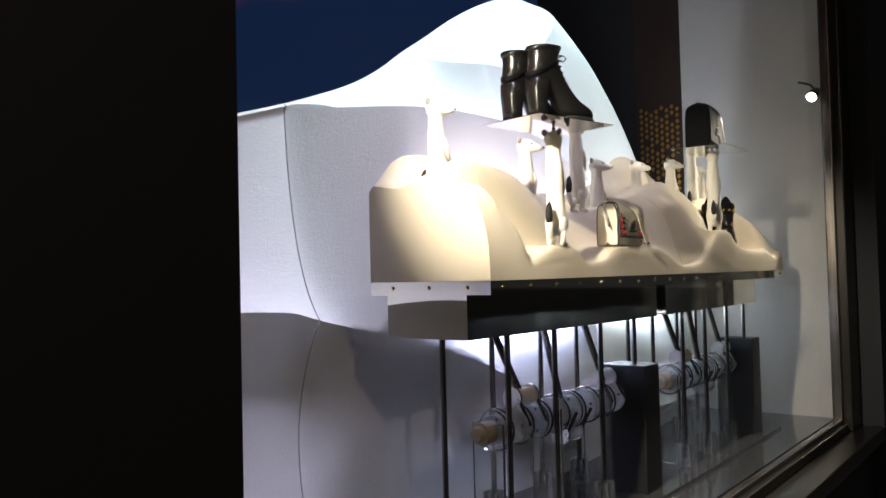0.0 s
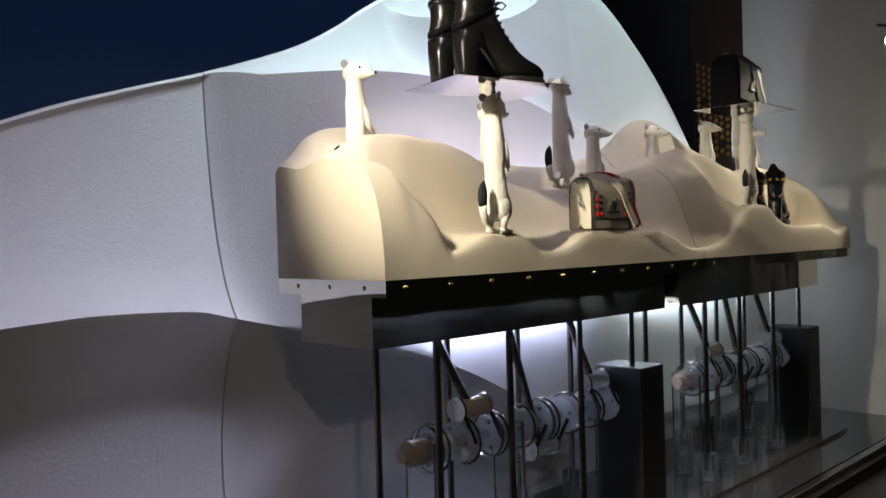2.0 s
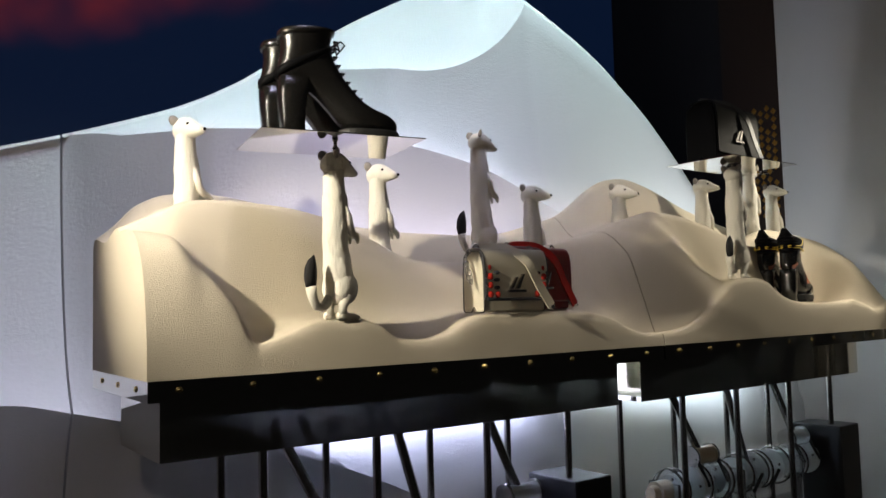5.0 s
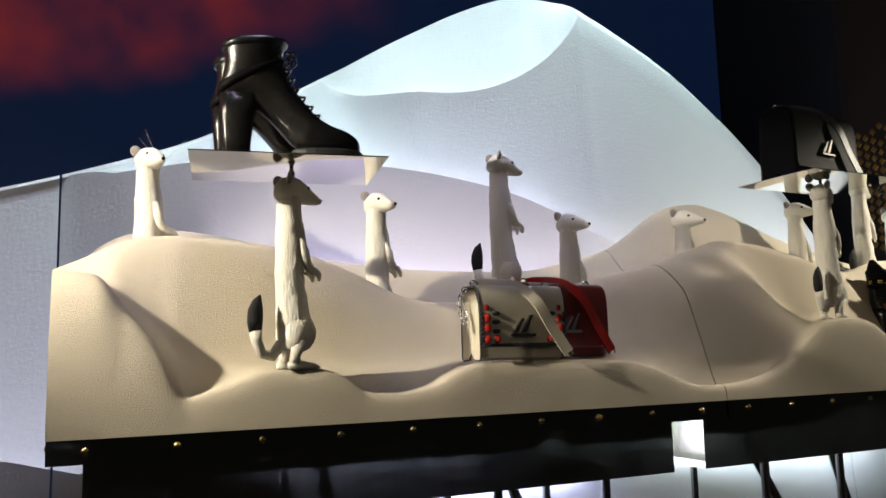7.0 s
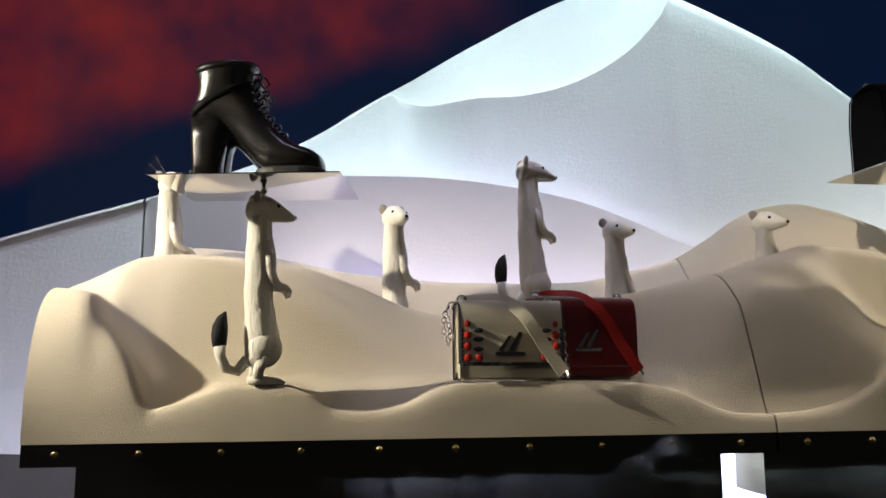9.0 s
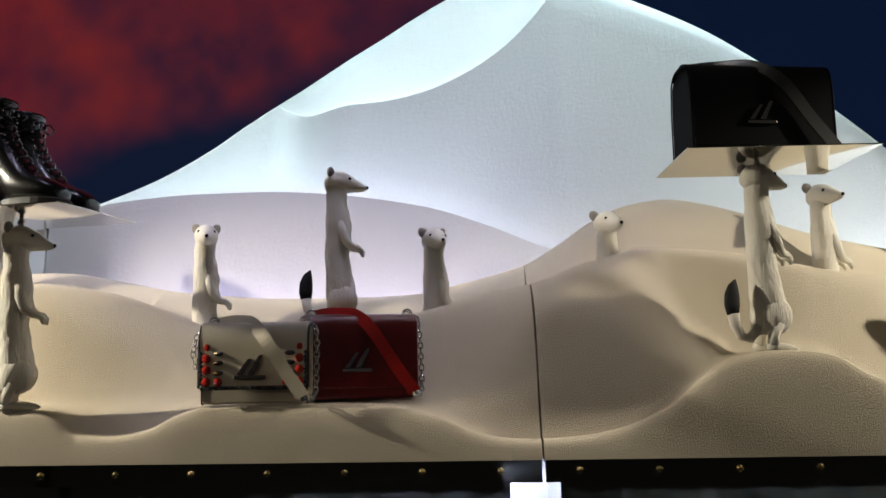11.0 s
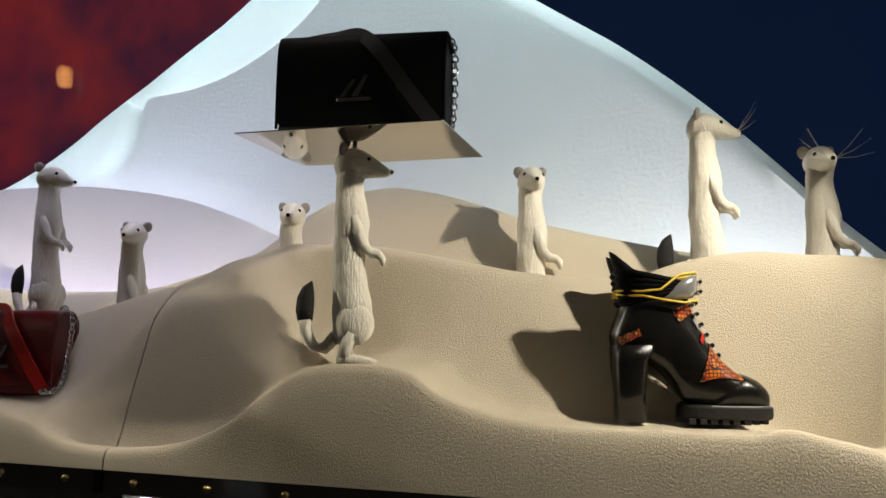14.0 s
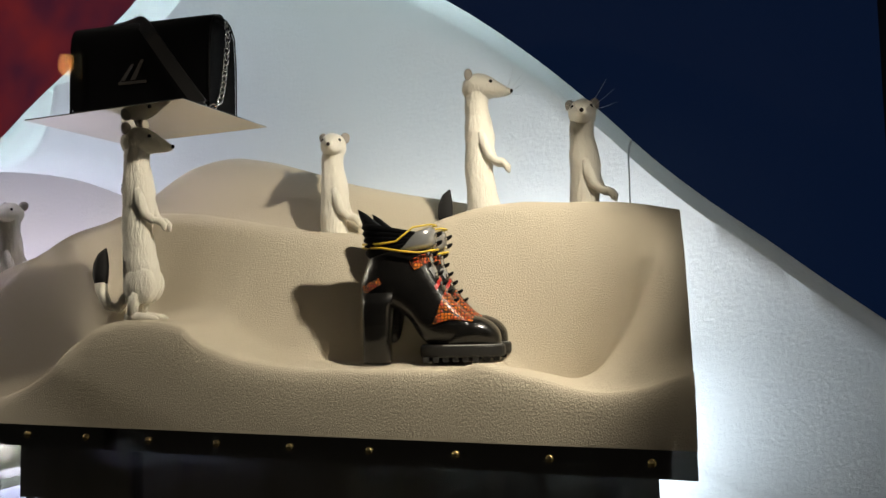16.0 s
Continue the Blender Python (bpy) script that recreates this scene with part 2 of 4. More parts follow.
def part(name, bm, mat, parent=None, label="", smooth=False):
    """One bmesh as one mesh object under a thing or a part."""
    me = bpy.data.meshes.new(name)
    bmesh.ops.recalc_face_normals(bm, faces=bm.faces)
    bm.to_mesh(me)
    bm.free()
    for one in (mat if isinstance(mat, (list, tuple)) else (mat,)):
        me.materials.append(one)
    if smooth:
        for p in me.polygons:
            p.use_smooth = True
    ob = new(name, me)
    ob.parent = parent
    if label:
        ob["label"] = label
    return ob


def empty(name, m, label, category, group="", kind=""):
    ob = new(name)
    ob.empty_display_size = 0.05
    ob.matrix_world = m
    return tagged(ob, label, category, group, kind)


def box(bm, x0, y0, z0, x1, y1, z1, bevel=0.0):
    r = bmesh.ops.create_cube(bm, size=1.0)
    for v in r["verts"]:
        v.co = Vector((x0 + (v.co.x + 0.5) * (x1 - x0), y0 + (v.co.y + 0.5) * (y1 - y0), z0 + (v.co.z + 0.5) * (z1 - z0)))
    if bevel:
        edges = list({e for v in r["verts"] for e in v.link_edges})
        bmesh.ops.bevel(bm, geom=edges, offset=bevel, segments=2, affect="EDGES", profile=0.6)
    return bm


def boxed(*a, bevel=0.0):
    return box(bmesh.new(), *a, bevel=bevel)


def loft(bm, rings, cap=True, closed=False, index=0):
    """Skin a row of rings, each a list of points."""
    rows = [[bm.verts.new(p) for p in ring] for ring in rings]
    n = len(rows[0])
    pairs = list(zip(rows, rows[1:])) + ([(rows[-1], rows[0])] if closed else [])
    for a, b in pairs:
        for i in range(n):
            f = bm.faces.new((a[i], a[(i + 1) % n], b[(i + 1) % n], b[i]))
            f.material_index = index
    if cap and not closed:
        bm.faces.new(rows[0][::-1]).material_index = index
        bm.faces.new(rows[-1]).material_index = index
    return bm


def tube(bm, points, radii, n=8, index=0, flat=1.0):
    """A round tube along points; flat squeezes it sideways."""
    pts = [Vector(p) for p in points]
    if not isinstance(radii, (list, tuple)):
        radii = [radii] * len(pts)
    rings, side = [], None
    for i, p in enumerate(pts):
        d = (pts[min(i + 1, len(pts) - 1)] - pts[max(i - 1, 0)]).normalized()
        if side is None:
            side = d.cross(Vector((0, 1, 0)) if abs(d.y) < 0.9 else Vector((0, 0, 1))).normalized()
        side = (side - d * side.dot(d)).normalized()
        up = d.cross(side)
        rings.append([p + radii[i] * (math.cos(a) * side + flat * math.sin(a) * up) for a in [2 * math.pi * k / n for k in range(n)]])
    return loft(bm, rings, index=index)


def ball(bm, centre, r, n=12, m=8, index=0, turn=None):
    r = r if isinstance(r, (list, tuple)) else (r, r, r)
    made = bmesh.ops.create_uvsphere(bm, u_segments=n, v_segments=m, radius=1.0)
    mat = Matrix.Translation(centre) @ (turn.to_4x4() if turn else Matrix()) @ Matrix.Diagonal((*r, 1))
    bmesh.ops.transform(bm, matrix=mat, verts=made["verts"])
    for v in made["verts"]:
        for f in v.link_faces:
            f.material_index = index
    return bm


def cylinder(bm, a, b, r, n=16, index=0):
    return tube(bm, [a, b], r, n, index)


def curve_at(table, x):
    """A smooth monotone curve through (x, value) pairs."""
    xs, ys = [p[0] for p in table], [p[1] for p in table]
    if x <= xs[0]:
        return ys[0]
    if x >= xs[-1]:
        return ys[-1]
    i = max(k for k in range(len(xs) - 1) if xs[k] <= x)
    d = [(ys[k + 1] - ys[k]) / (xs[k + 1] - xs[k]) for k in range(len(xs) - 1)]

    def slope(k):
        if k == 0:
            return d[0]
        if k == len(xs) - 1:
            return d[-1]
        return 0.0 if d[k - 1] * d[k] <= 0 else 2 * d[k - 1] * d[k] / (d[k - 1] + d[k])

    h = xs[i + 1] - xs[i]
    t = (x - xs[i]) / h
    return ((2 * t**3 - 3 * t**2 + 1) * ys[i] + (t**3 - 2 * t**2 + t) * h * slope(i) + (-2 * t**3 + 3 * t**2) * ys[i + 1] + (t**3 - t**2) * h * slope(i + 1))


# The platform's front is very slightly bowed: u runs along its front edge, v back from it.
CX, CY, RAD = 1.225, 39.982, 40.0
U0 = math.asin(CX / RAD)
LONG, DEEP, BASE = 2.424, 0.388, 1.40
SEAM = 1.2165
FLOOR_Z = 0.665


def arc(u, v, z):
    # the far end is cut back a little towards the rear
    u = u - 0.045 * max(0.0, v) / DEEP * min(1.0, max(0.0, (u - 2.20) / 0.23))
    a = u / RAD - U0
    return Vector((CX + (RAD - v) * math.sin(a), CY - (RAD - v) * math.cos(a), z))


def heading(u):
    return math.degrees(u / RAD - U0)


# ---- the room ----


def structure(name, bm, mat, label, category):
    return tagged(part(name, bm, mat), label, category, kind="structure")


structure("floor", boxed(-2.2, -0.12, FLOOR_Z - 0.06, 2.80, 2.2, FLOOR_Z), FLOOR, "dark glossy floor of the display window", "floor")
structure("ceiling", boxed(-2.2, -0.12, 3.4, 2.80, 2.2, 3.46), DARK, "dark ceiling above the window display", "ceiling")
structure("wall_back", boxed(-2.2, 1.5, FLOOR_Z, 2.80, 1.56, 3.4), NIGHT, "night-blue printed back panel with a red bank of cloud, its glow added", "wall")
structure("wall_left", boxed(-2.26, -0.12, FLOOR_Z, -2.2, 2.2, 3.4), DARK, "dark side wall of the display window", "wall")
structure("wall_right", boxed(2.80, -0.12, FLOOR_Z, 2.86, 0.60, 3.4), WALL, "smooth grey painted side wall", "wall")
structure("wall_right_lining", boxed(2.82, 0.874, FLOOR_Z, 2.88, 2.2, 3.4), DARK, "dark lining behind the side wall", "wall")


BROWN = material("dark_brown_patterned_panel", (0.030, 0.018, 0.012), 0.35, grain=0.5, scale=50, second=(0.012, 0.008, 0.006))
GOLD = material("gold_lattice", (0.62, 0.34, 0.07), 0.42, 0.9, grain=0.4, scale=90, second=(0.25, 0.12, 0.03))
strip = structure("wall_right_panel", boxed(2.802, 0.602, FLOOR_Z, 2.86, 0.872, 3.4), BROWN, "dark brown panel with a gold lattice beside the grey wall", "wall panel")
for row in range(14):
    for col in range(8):
        if (row * 5 + col * 3) % 11 == 3:
            continue
        y, z = 0.630 + col * 0.030, 1.86 + row * 0.034 + (0.017 if col % 2 else 0)
        bm = bmesh.new()
        loft(bm, [[Vector((2.802 - d, y + s * 0.013 * math.cos(a), z + s * 0.015 * math.sin(a))) for a in [k * math.pi / 2 for k in range(4)]] for d, s in ((0.0, 1.0), (0.004, 0.8))])
        part("lattice_lozenge", bm, GOLD, strip)

# window frame, glass, outside
structure("wall_street_left", boxed(-5.0, -0.20, 0.0, -0.884, -0.14, 3.6), DARK, "unlit black wall beside the shop window", "wall")
structure("wall_street_right", boxed(2.90, -0.32, 0.0, 7.0, -0.12, 3.6), DARK, "unlit black wall beside the shop window", "wall")
structure("wall_street_below", boxed(-0.884, -0.26, 0.0, 2.90, -0.12, 0.56), DARK, "dark stall riser under the shop window", "wall")
structure("wall_street_above", boxed(-0.884, -0.22, 3.3, 2.90, -0.12, 3.6), DARK, "dark fascia over the shop window", "wall")
structure("trim_sill", boxed(-0.884, -0.32, 0.56, 2.90, -0.12, 0.625, bevel=0.006), FRAME, "dark bronze window sill with worn bright edges", "window sill")
win = tagged(new("window_1"), "large clear shop window in a dark bronze frame", "window", kind="structure")
part("window_post", boxed(2.70, -0.22, 0.625, 2.90, -0.13, 3.3, bevel=0.006), FRAME, win)
part("glazing_bead", boxed(2.665, -0.182, 0.625, 2.698, -0.142, 3.3, bevel=0.004), STEEL, win, "bright steel glazing bead")
part("bottom_rail", boxed(-0.882, -0.205, 0.625, 2.663, -0.135, 0.665, bevel=0.005), FRAME, win)
part("glazing_bead", boxed(-0.882, -0.182, 0.667, 2.663, -0.152, 0.685, bevel=0.003), STEEL, win, "bright steel glazing bead")
pane = part("pane", boxed(-0.882, -0.174, 0.687, 2.663, -0.166, 3.29), GLASS, win)
pane.visible_shadow = False
structure("ground", boxed(-60, -60, -0.1, 60, -0.12, 0.0), STONE, "dark stone street pavement at night", "ground")

# the lantern across the pavement, mirrored in the glass
lantern = empty("street_lamp", pose(-1.53, -3.11, 0.0), "amber street lantern on a slim black post across the pavement", "street lamp")
bm = bmesh.new()
tube(bm, [(0.16, 0, 0.0), (0.16, 0, 0.25), (0.16, 0, 0.3), (0.16, 0, 3.05), (0.14, 0, 3.22), (0.08, 0, 3.30), (0, 0, 3.31)], [0.07, 0.06, 0.04, 0.032, 0.025, 0.02, 0.016], 14)
part("post", bm, BLACK, lantern, smooth=True)
bm = bmesh.new()
tube(bm, [(0, 0, 3.32), (0, 0, 3.24), (0, 0, 3.20), (0, 0, 3.185)], [0.015, 0.02, 0.05, 0.09], 18)
part("hood", bm, BLACK, lantern, smooth=True)
bm = bmesh.new()
tube(bm, [(0, 0, 3.180), (0, 0, 3.15), (0, 0, 3.11), (0, 0, 3.075), (0, 0, 3.06)], [0.032, 0.040, 0.040, 0.034, 0.02], 18)
globe = part("globe", bm, AMBER, lantern, "glowing amber glass globe", smooth=True)
globe.visible_shadow = False

# the visible spotlight on the side wall
spot = empty("spotlight", look((2.577, -0.118, 2.218), (1.6, 0.12, 1.58)), "small bright halogen spotlight on the side wall", "spotlight")
bm = bmesh.new()
tube(bm, [(0, 0, 0.075), (0, 0, 0.06), (0, 0, 0.02), (0, 0, 0.004)], [0.012, 0.024, 0.026, 0.027], 18)
part("housing", bm, BLACK, spot, "black lamp housing", smooth=True)
bm = bmesh.new()
ball(bm, (0, 0, 0.001), (0.022, 0.022, 0.006), 16, 8)
part("lens", bm, GLOW, spot, "glowing lens", smooth=True)
bm = bmesh.new()
tube(bm, [(0.0, 0.0, 0.06), (0.05, 0.02, 0.12), (0.12, 0.03, 0.155)], 0.006, 8)
part("bracket", bm, BLACK, spot)

# ---- the white dune behind ----
TOP = [(-1.9, 1.25), (-0.9, 1.59), (-0.5, 1.745), (-0.35, 1.805), (-0.15, 1.871), (0.0, 1.917), (0.15, 1.969), (0.3, 2.028), (0.45, 2.11), (0.525, 2.162), (0.6, 2.21), (0.675, 2.255), (0.75, 2.304), (0.825, 2.352), (0.9, 2.396),
       (0.975, 2.437), (1.05, 2.472), (1.125, 2.500), (1.2, 2.518), (1.3, 2.523), (1.4, 2.492), (1.5, 2.452), (1.6, 2.408), (1.7, 2.356), (1.8, 2.290), (1.9, 2.222), (2.0, 2.143), (2.1, 2.055), (2.2, 1.957), (2.3, 1.852), (2.4, 1.762), (2.5, 1.682), (2.6, 1.599), (2.7, 1.52), (2.8, 1.44)]
TOP_Y = [(-1.9, 0.75), (-0.4, 0.73), (0.02, 0.72), (0.85, 0.72), (1.2, 0.66), (2.8, 0.66)]
EDGE = [(0.0, 2.4), (0.60, 2.215), (0.66, 2.19), (0.72, 2.168), (0.8, 2.161), (0.9, 2.166), (1.0, 2.187), (1.1, 2.229), (1.2, 2.295), (1.25, 2.343), (1.30, 2.405), (1.335, 2.462), (2.9, 2.7)]
CREST = [(0.02, 1.905), (0.2, 1.915), (0.35, 1.925), (0.5, 1.930), (0.65, 1.930), (0.75, 1.925), (0.87, 1.912), (1.02, 1.885), (1.15, 1.842), (1.25, 1.80), (1.4, 1.75), (1.7, 1.67), (2.2, 1.55), (2.8, 1.36)]
CREST_Y = [(0.02, 0.73), (0.15, 0.58), (0.3, 0.475), (0.55, 0.435), (0.9, 0.425), (1.3, 0.43), (1.7, 0.47), (2.2, 0.53), (2.8, 0.58)]
FOOT = [(-1.9, 1.28), (-0.55, 1.325), (-0.33, 1.335), (-0.1, 1.325), (0.018, 1.298), (0.2, 1.25), (0.5, 1.165), (0.68, 1.09), (0.92, 0.97), (1.2, 0.86), (1.6, 0.80), (2.8, 0.76)]
FOOT_Y = [(-1.9, 0.52), (-0.5, 0.55), (0.018, 0.588), (0.3, 0.50), (0.6, 0.435), (1.0, 0.41), (1.6, 0.44), (2.8, 0.52)]


def bezier(a, c, b, n):
    return [((1 - t) ** 2 * a[0] + 2 * t * (1 - t) * c[0] + t * t * b[0], (1 - t) ** 2 * a[1] + 2 * t * (1 - t) * c[1] + t * t * b[1]) for t in [k / n for k in range(n + 1)]]


def mixed(a, b, t):
    return a + (b - a) * t


def dune_profile(x):
    """The dune's face at x, from its crest to the floor, as (y, z)."""
    top = (curve_at(TOP_Y, x), curve_at(TOP, x))
    foot = (curve_at(FOOT_Y, x), curve_at(FOOT, x))
    w = min(1.0, max(0.0, (x - 0.02) / 0.1))
    crest_z = mixed(top[1] - 0.004, curve_at(CREST, x), w) if x > 0.02 else top[1] - 0.004
    crest = (min(curve_at(CREST_Y, x), top[0]) if x > 0.02 else top[0], min(crest_z, top[1] - 0.004))
    if x < 0.64:
        edge = (top[0] - 0.01, top[1] - 0.01)
    elif x < 1.335:
        edge_z = curve_at(EDGE, x)
        t = min(1.0, (x - 0.64) / 0.20)
        edge = (mixed(top[0] - 0.01, 0.55, t * t * (3 - 2 * t)), min(edge_z, top[1] - 0.01))
    else:
        edge = (mixed(0.58, 0.63, min(1.0, (x - 1.335) / 0.9)) - 0.03, top[1] - mixed(0.088, 0.04, min(1.0, (x - 1.335) / 0.9)))
    plain = min(1.0, max(0.0, (x - 1.95) / 0.3))
    crest = tuple(mixed(crest[k], mixed(edge[k], foot[k], 0.5), plain) for k in (0, 1))
    hollow = min(1.0, max(0.0, (1.34 - x) / 0.12))
    upper = bezier(top, (mixed(edge[0], top[0], mixed(0.25, 0.75, hollow)), mixed(edge[1], top[1], mixed(0.75, 0.22, hollow))), edge, 10)
    face = bezier(edge, (mixed(edge[0], crest[0], 0.12), mixed(crest[1], edge[1], 0.16)), crest, 18)
    wall = bezier(crest, (mixed(crest[0], foot[0], 0.15 if foot[0] < crest[0] else 0.5), mixed(foot[1], crest[1], 0.22)), foot, 18)
    under = bezier(foot, (foot[0] + 0.16, mixed(FLOOR_Z, foot[1], 0.55)), (foot[0] + 0.05, FLOOR_Z), 12)
    return upper[:-1] + face[:-1] + wall[:-1] + under


dune = empty("dune_backdrop", pose(0, 0, 0), "tall white sculpted dune relief in three jointed panels", "backdrop", kind="structure")
for x0, x1 in ((-1.9, 0.016), (0.021, 2.258), (2.261, 2.796)):
    bm = bmesh.new()
    n = max(8, round((x1 - x0) / 0.02))
    rows = []
    for i in range(n + 1):
        x = mixed(x0, x1, i / n)
        rows.append([bm.verts.new((x, y, z)) for y, z in dune_profile(x)])
    for a, b in zip(rows, rows[1:]):
        for k in range(len(a) - 1):
            bm.faces.new((a[k], b[k], b[k + 1], a[k + 1]))
    # thickness behind the face
    edges = [e for e in bm.edges if e.is_boundary]
    ext = bmesh.ops.extrude_edge_only(bm, edges=edges)
    for v in [g for g in ext["geom"] if isinstance(g, bmesh.types.BMVert)]:
        v.co.y += 0.05
        v.co.z -= 0.045
    ob = part("dune_panel", bm, DUNE, dune, smooth=True)
    ob.data.set_sharp_from_angle(angle=radians(35))

# ---- the sand platforms ----
LIP = [(0, 1.650), (0.06, 1.640), (0.10, 1.590), (0.15, 1.525), (0.19, 1.452), (0.25, 1.468), (0.31, 1.487), (0.39, 1.487), (0.43, 1.475), (0.48, 1.446), (0.53, 1.443), (0.59, 1.452), (0.64, 1.476),
       (0.69, 1.488), (0.85, 1.490), (0.99, 1.485), (1.07, 1.468), (1.12, 1.446), (1.18, 1.432), (1.236, 1.430), (1.29, 1.433), (1.36, 1.445), (1.44, 1.478), (1.50, 1.525), (1.55, 1.553),
       (1.61, 1.563), (1.66, 1.562), (1.71, 1.553), (1.75, 1.528), (1.79, 1.512), (1.84, 1.499), (1.95, 1.490), (2.14, 1.490), (2.19, 1.490), (2.23, 1.482), (2.27, 1.474), (2.31, 1.462), (2.35, 1.456), (2.40, 1.462), (2.44, 1.475), (2.472, 1.482)]
LIP_V = [(0, 0.17), (0.06, 0.135), (0.10, 0.095), (0.15, 0.060), (0.20, 0.032), (1.236, 0.03), (2.472, 0.03)]
SHELF = [(0, 1.652), (0.08, 1.640), (0.14, 1.580), (0.2, 1.510), (0.27, 1.490), (0.36, 1.490), (0.5, 1.492), (0.6, 1.492), (0.7, 1.492), (1.0, 1.492), (1.08, 1.512), (1.15, 1.560), (1.22, 1.622), (1.30, 1.660), (1.37, 1.660), (1.45, 1.640),
         (1.52, 1.600), (1.58, 1.572), (1.65, 1.578), (1.71, 1.570), (1.77, 1.535), (1.84, 1.503), (1.95, 1.4915), (2.15, 1.4915), (2.27, 1.489), (2.33, 1.505), (2.37, 1.545), (2.41, 1.600), (2.44, 1.625), (2.472, 1.632)]
RIDGE = [(0, 1.655), (0.04, 1.672), (0.09, 1.697), (0.13, 1.711), (0.2, 1.716), (0.3, 1.711), (0.42, 1.693), (0.53, 1.657), (0.62, 1.621), (0.70, 1.606), (0.85, 1.608), (1.04, 1.647), (1.15, 1.673), (1.236, 1.690),
         (1.31, 1.714), (1.36, 1.729), (1.43, 1.746), (1.5, 1.750), (1.58, 1.745), (1.67, 1.731), (1.76, 1.713), (1.86, 1.698), (1.94, 1.694), (2.0, 1.699), (2.06, 1.718), (2.13, 1.732), (2.2, 1.737), (2.27, 1.736), (2.34, 1.729), (2.41, 1.716), (2.472, 1.703)]
RIDGE_V = [(0, 0.20), (0.3, 0.20), (0.7, 0.24), (1.0, 0.22), (1.3, 0.20), (1.5, 0.20), (1.7, 0.205), (1.85, 0.225), (2.0, 0.26), (2.2, 0.275), (2.472, 0.27)]
BACK = [(0, 1.648), (0.03, 1.672), (0.08, 1.720), (0.14, 1.744), (0.2, 1.750), (0.26, 1.747), (0.4, 1.722), (0.5, 1.697), (0.6, 1.687), (0.72, 1.679), (0.88, 1.678), (1.0, 1.682), (1.12, 1.706), (1.236, 1.738), (1.31, 1.779),
        (1.38, 1.825), (1.46, 1.858), (1.54, 1.868), (1.62, 1.856), (1.72, 1.828), (1.82, 1.795), (1.92, 1.771), (2.02, 1.750), (2.15, 1.725), (2.3, 1.700), (2.472, 1.670)]

# platform tables above are laid out on a length of 2.475
LIP, LIP_V, SHELF, RIDGE, RIDGE_V, BACK = ([(u * 0.985, z) for u, z in table] for table in (LIP, LIP_V, SHELF, RIDGE, RIDGE_V, BACK))
BACK = [(u, z + (0.009 if u > 0.4 else 0.003)) for u, z in BACK]
RIDGE = [(u, z + 0.002) for u, z in RIDGE]
LIP = [(u, z + (0.008 if u > 2.15 else 0.0)) for u, z in LIP]


def wind_ridge(u, v, a, b, height, width):
    """A sharp crest along a line from a to b: gentle behind, steep in front."""
    along = (u - a[0]) / (b[0] - a[0])
    if not 0 < along < 1:
        return 0.0
    d = v - mixed(a[1], b[1], along)
    shape = math.exp(-(d / width) ** 2) if d > 0 else 1.25 * math.exp(d / (0.22 * width)) - 0.25 * math.exp(-(d / (1.1 * width)) ** 2)
    return height * math.sin(math.pi * along) ** 1.2 * shape


def sand_height(u, v):
    scoop = 0.066 * math.exp(-((u - 2.235) / 0.080) ** 2 - ((v - 0.195) / 0.055) ** 2)
    rim = 0.022 * math.exp(-((u - 2.375) / 0.035) ** 2 - ((v - 0.13) / 0.05) ** 2)
    return ground_height(u, v) - scoop + rim + (wind_ridge(u, v, (1.26, 0.165), (1.52, 0.040), 0.020, 0.05) + wind_ridge(u, v, (1.37, 0.20), (1.50, 0.135), 0.007, 0.03) if v > 0.03 else 0.0)


def ground_height(u, v):
    lip, lip_v = curve_at(LIP, u), curve_at(LIP_V, u)
    if v <= lip_v:
        t = 1 - v / lip_v
        return BASE + (lip - BASE) * (1 - t ** mixed(7.5, 3.4, min(1.0, max(0.0, (lip_v - 0.035) / 0.06)))) ** 0.45
    ridge, ridge_v, back = curve_at(RIDGE, u), curve_at(RIDGE_V, u), curve_at(BACK, u)
    bowl = math.exp(-((u - 2.17) / 0.13) ** 2)
    shelf_v = mixed(lip_v, ridge_v, 0.45 + 0.30 * bowl - 0.12 * math.exp(-((u - 1.82) / 0.10) ** 2))
    pit = min(ridge, back) - (0.022 if 0.02 < u < 2.42 else 0.012)
    if back > ridge + 0.03:
        pit = max(pit, ridge - 0.008)
    shelf = curve_at(SHELF, u)
    return curve_at([(lip_v, lip), (mixed(lip_v, shelf_v, 0.45), mixed(min(lip, shelf) - 0.003, (lip + shelf) / 2, min(1.0, abs(shelf - lip) / 0.05))), (shelf_v, shelf), (ridge_v, ridge), (mixed(ridge_v, 0.372, 0.5), pit), (0.372, back), (DEEP, back - 0.015)], v)


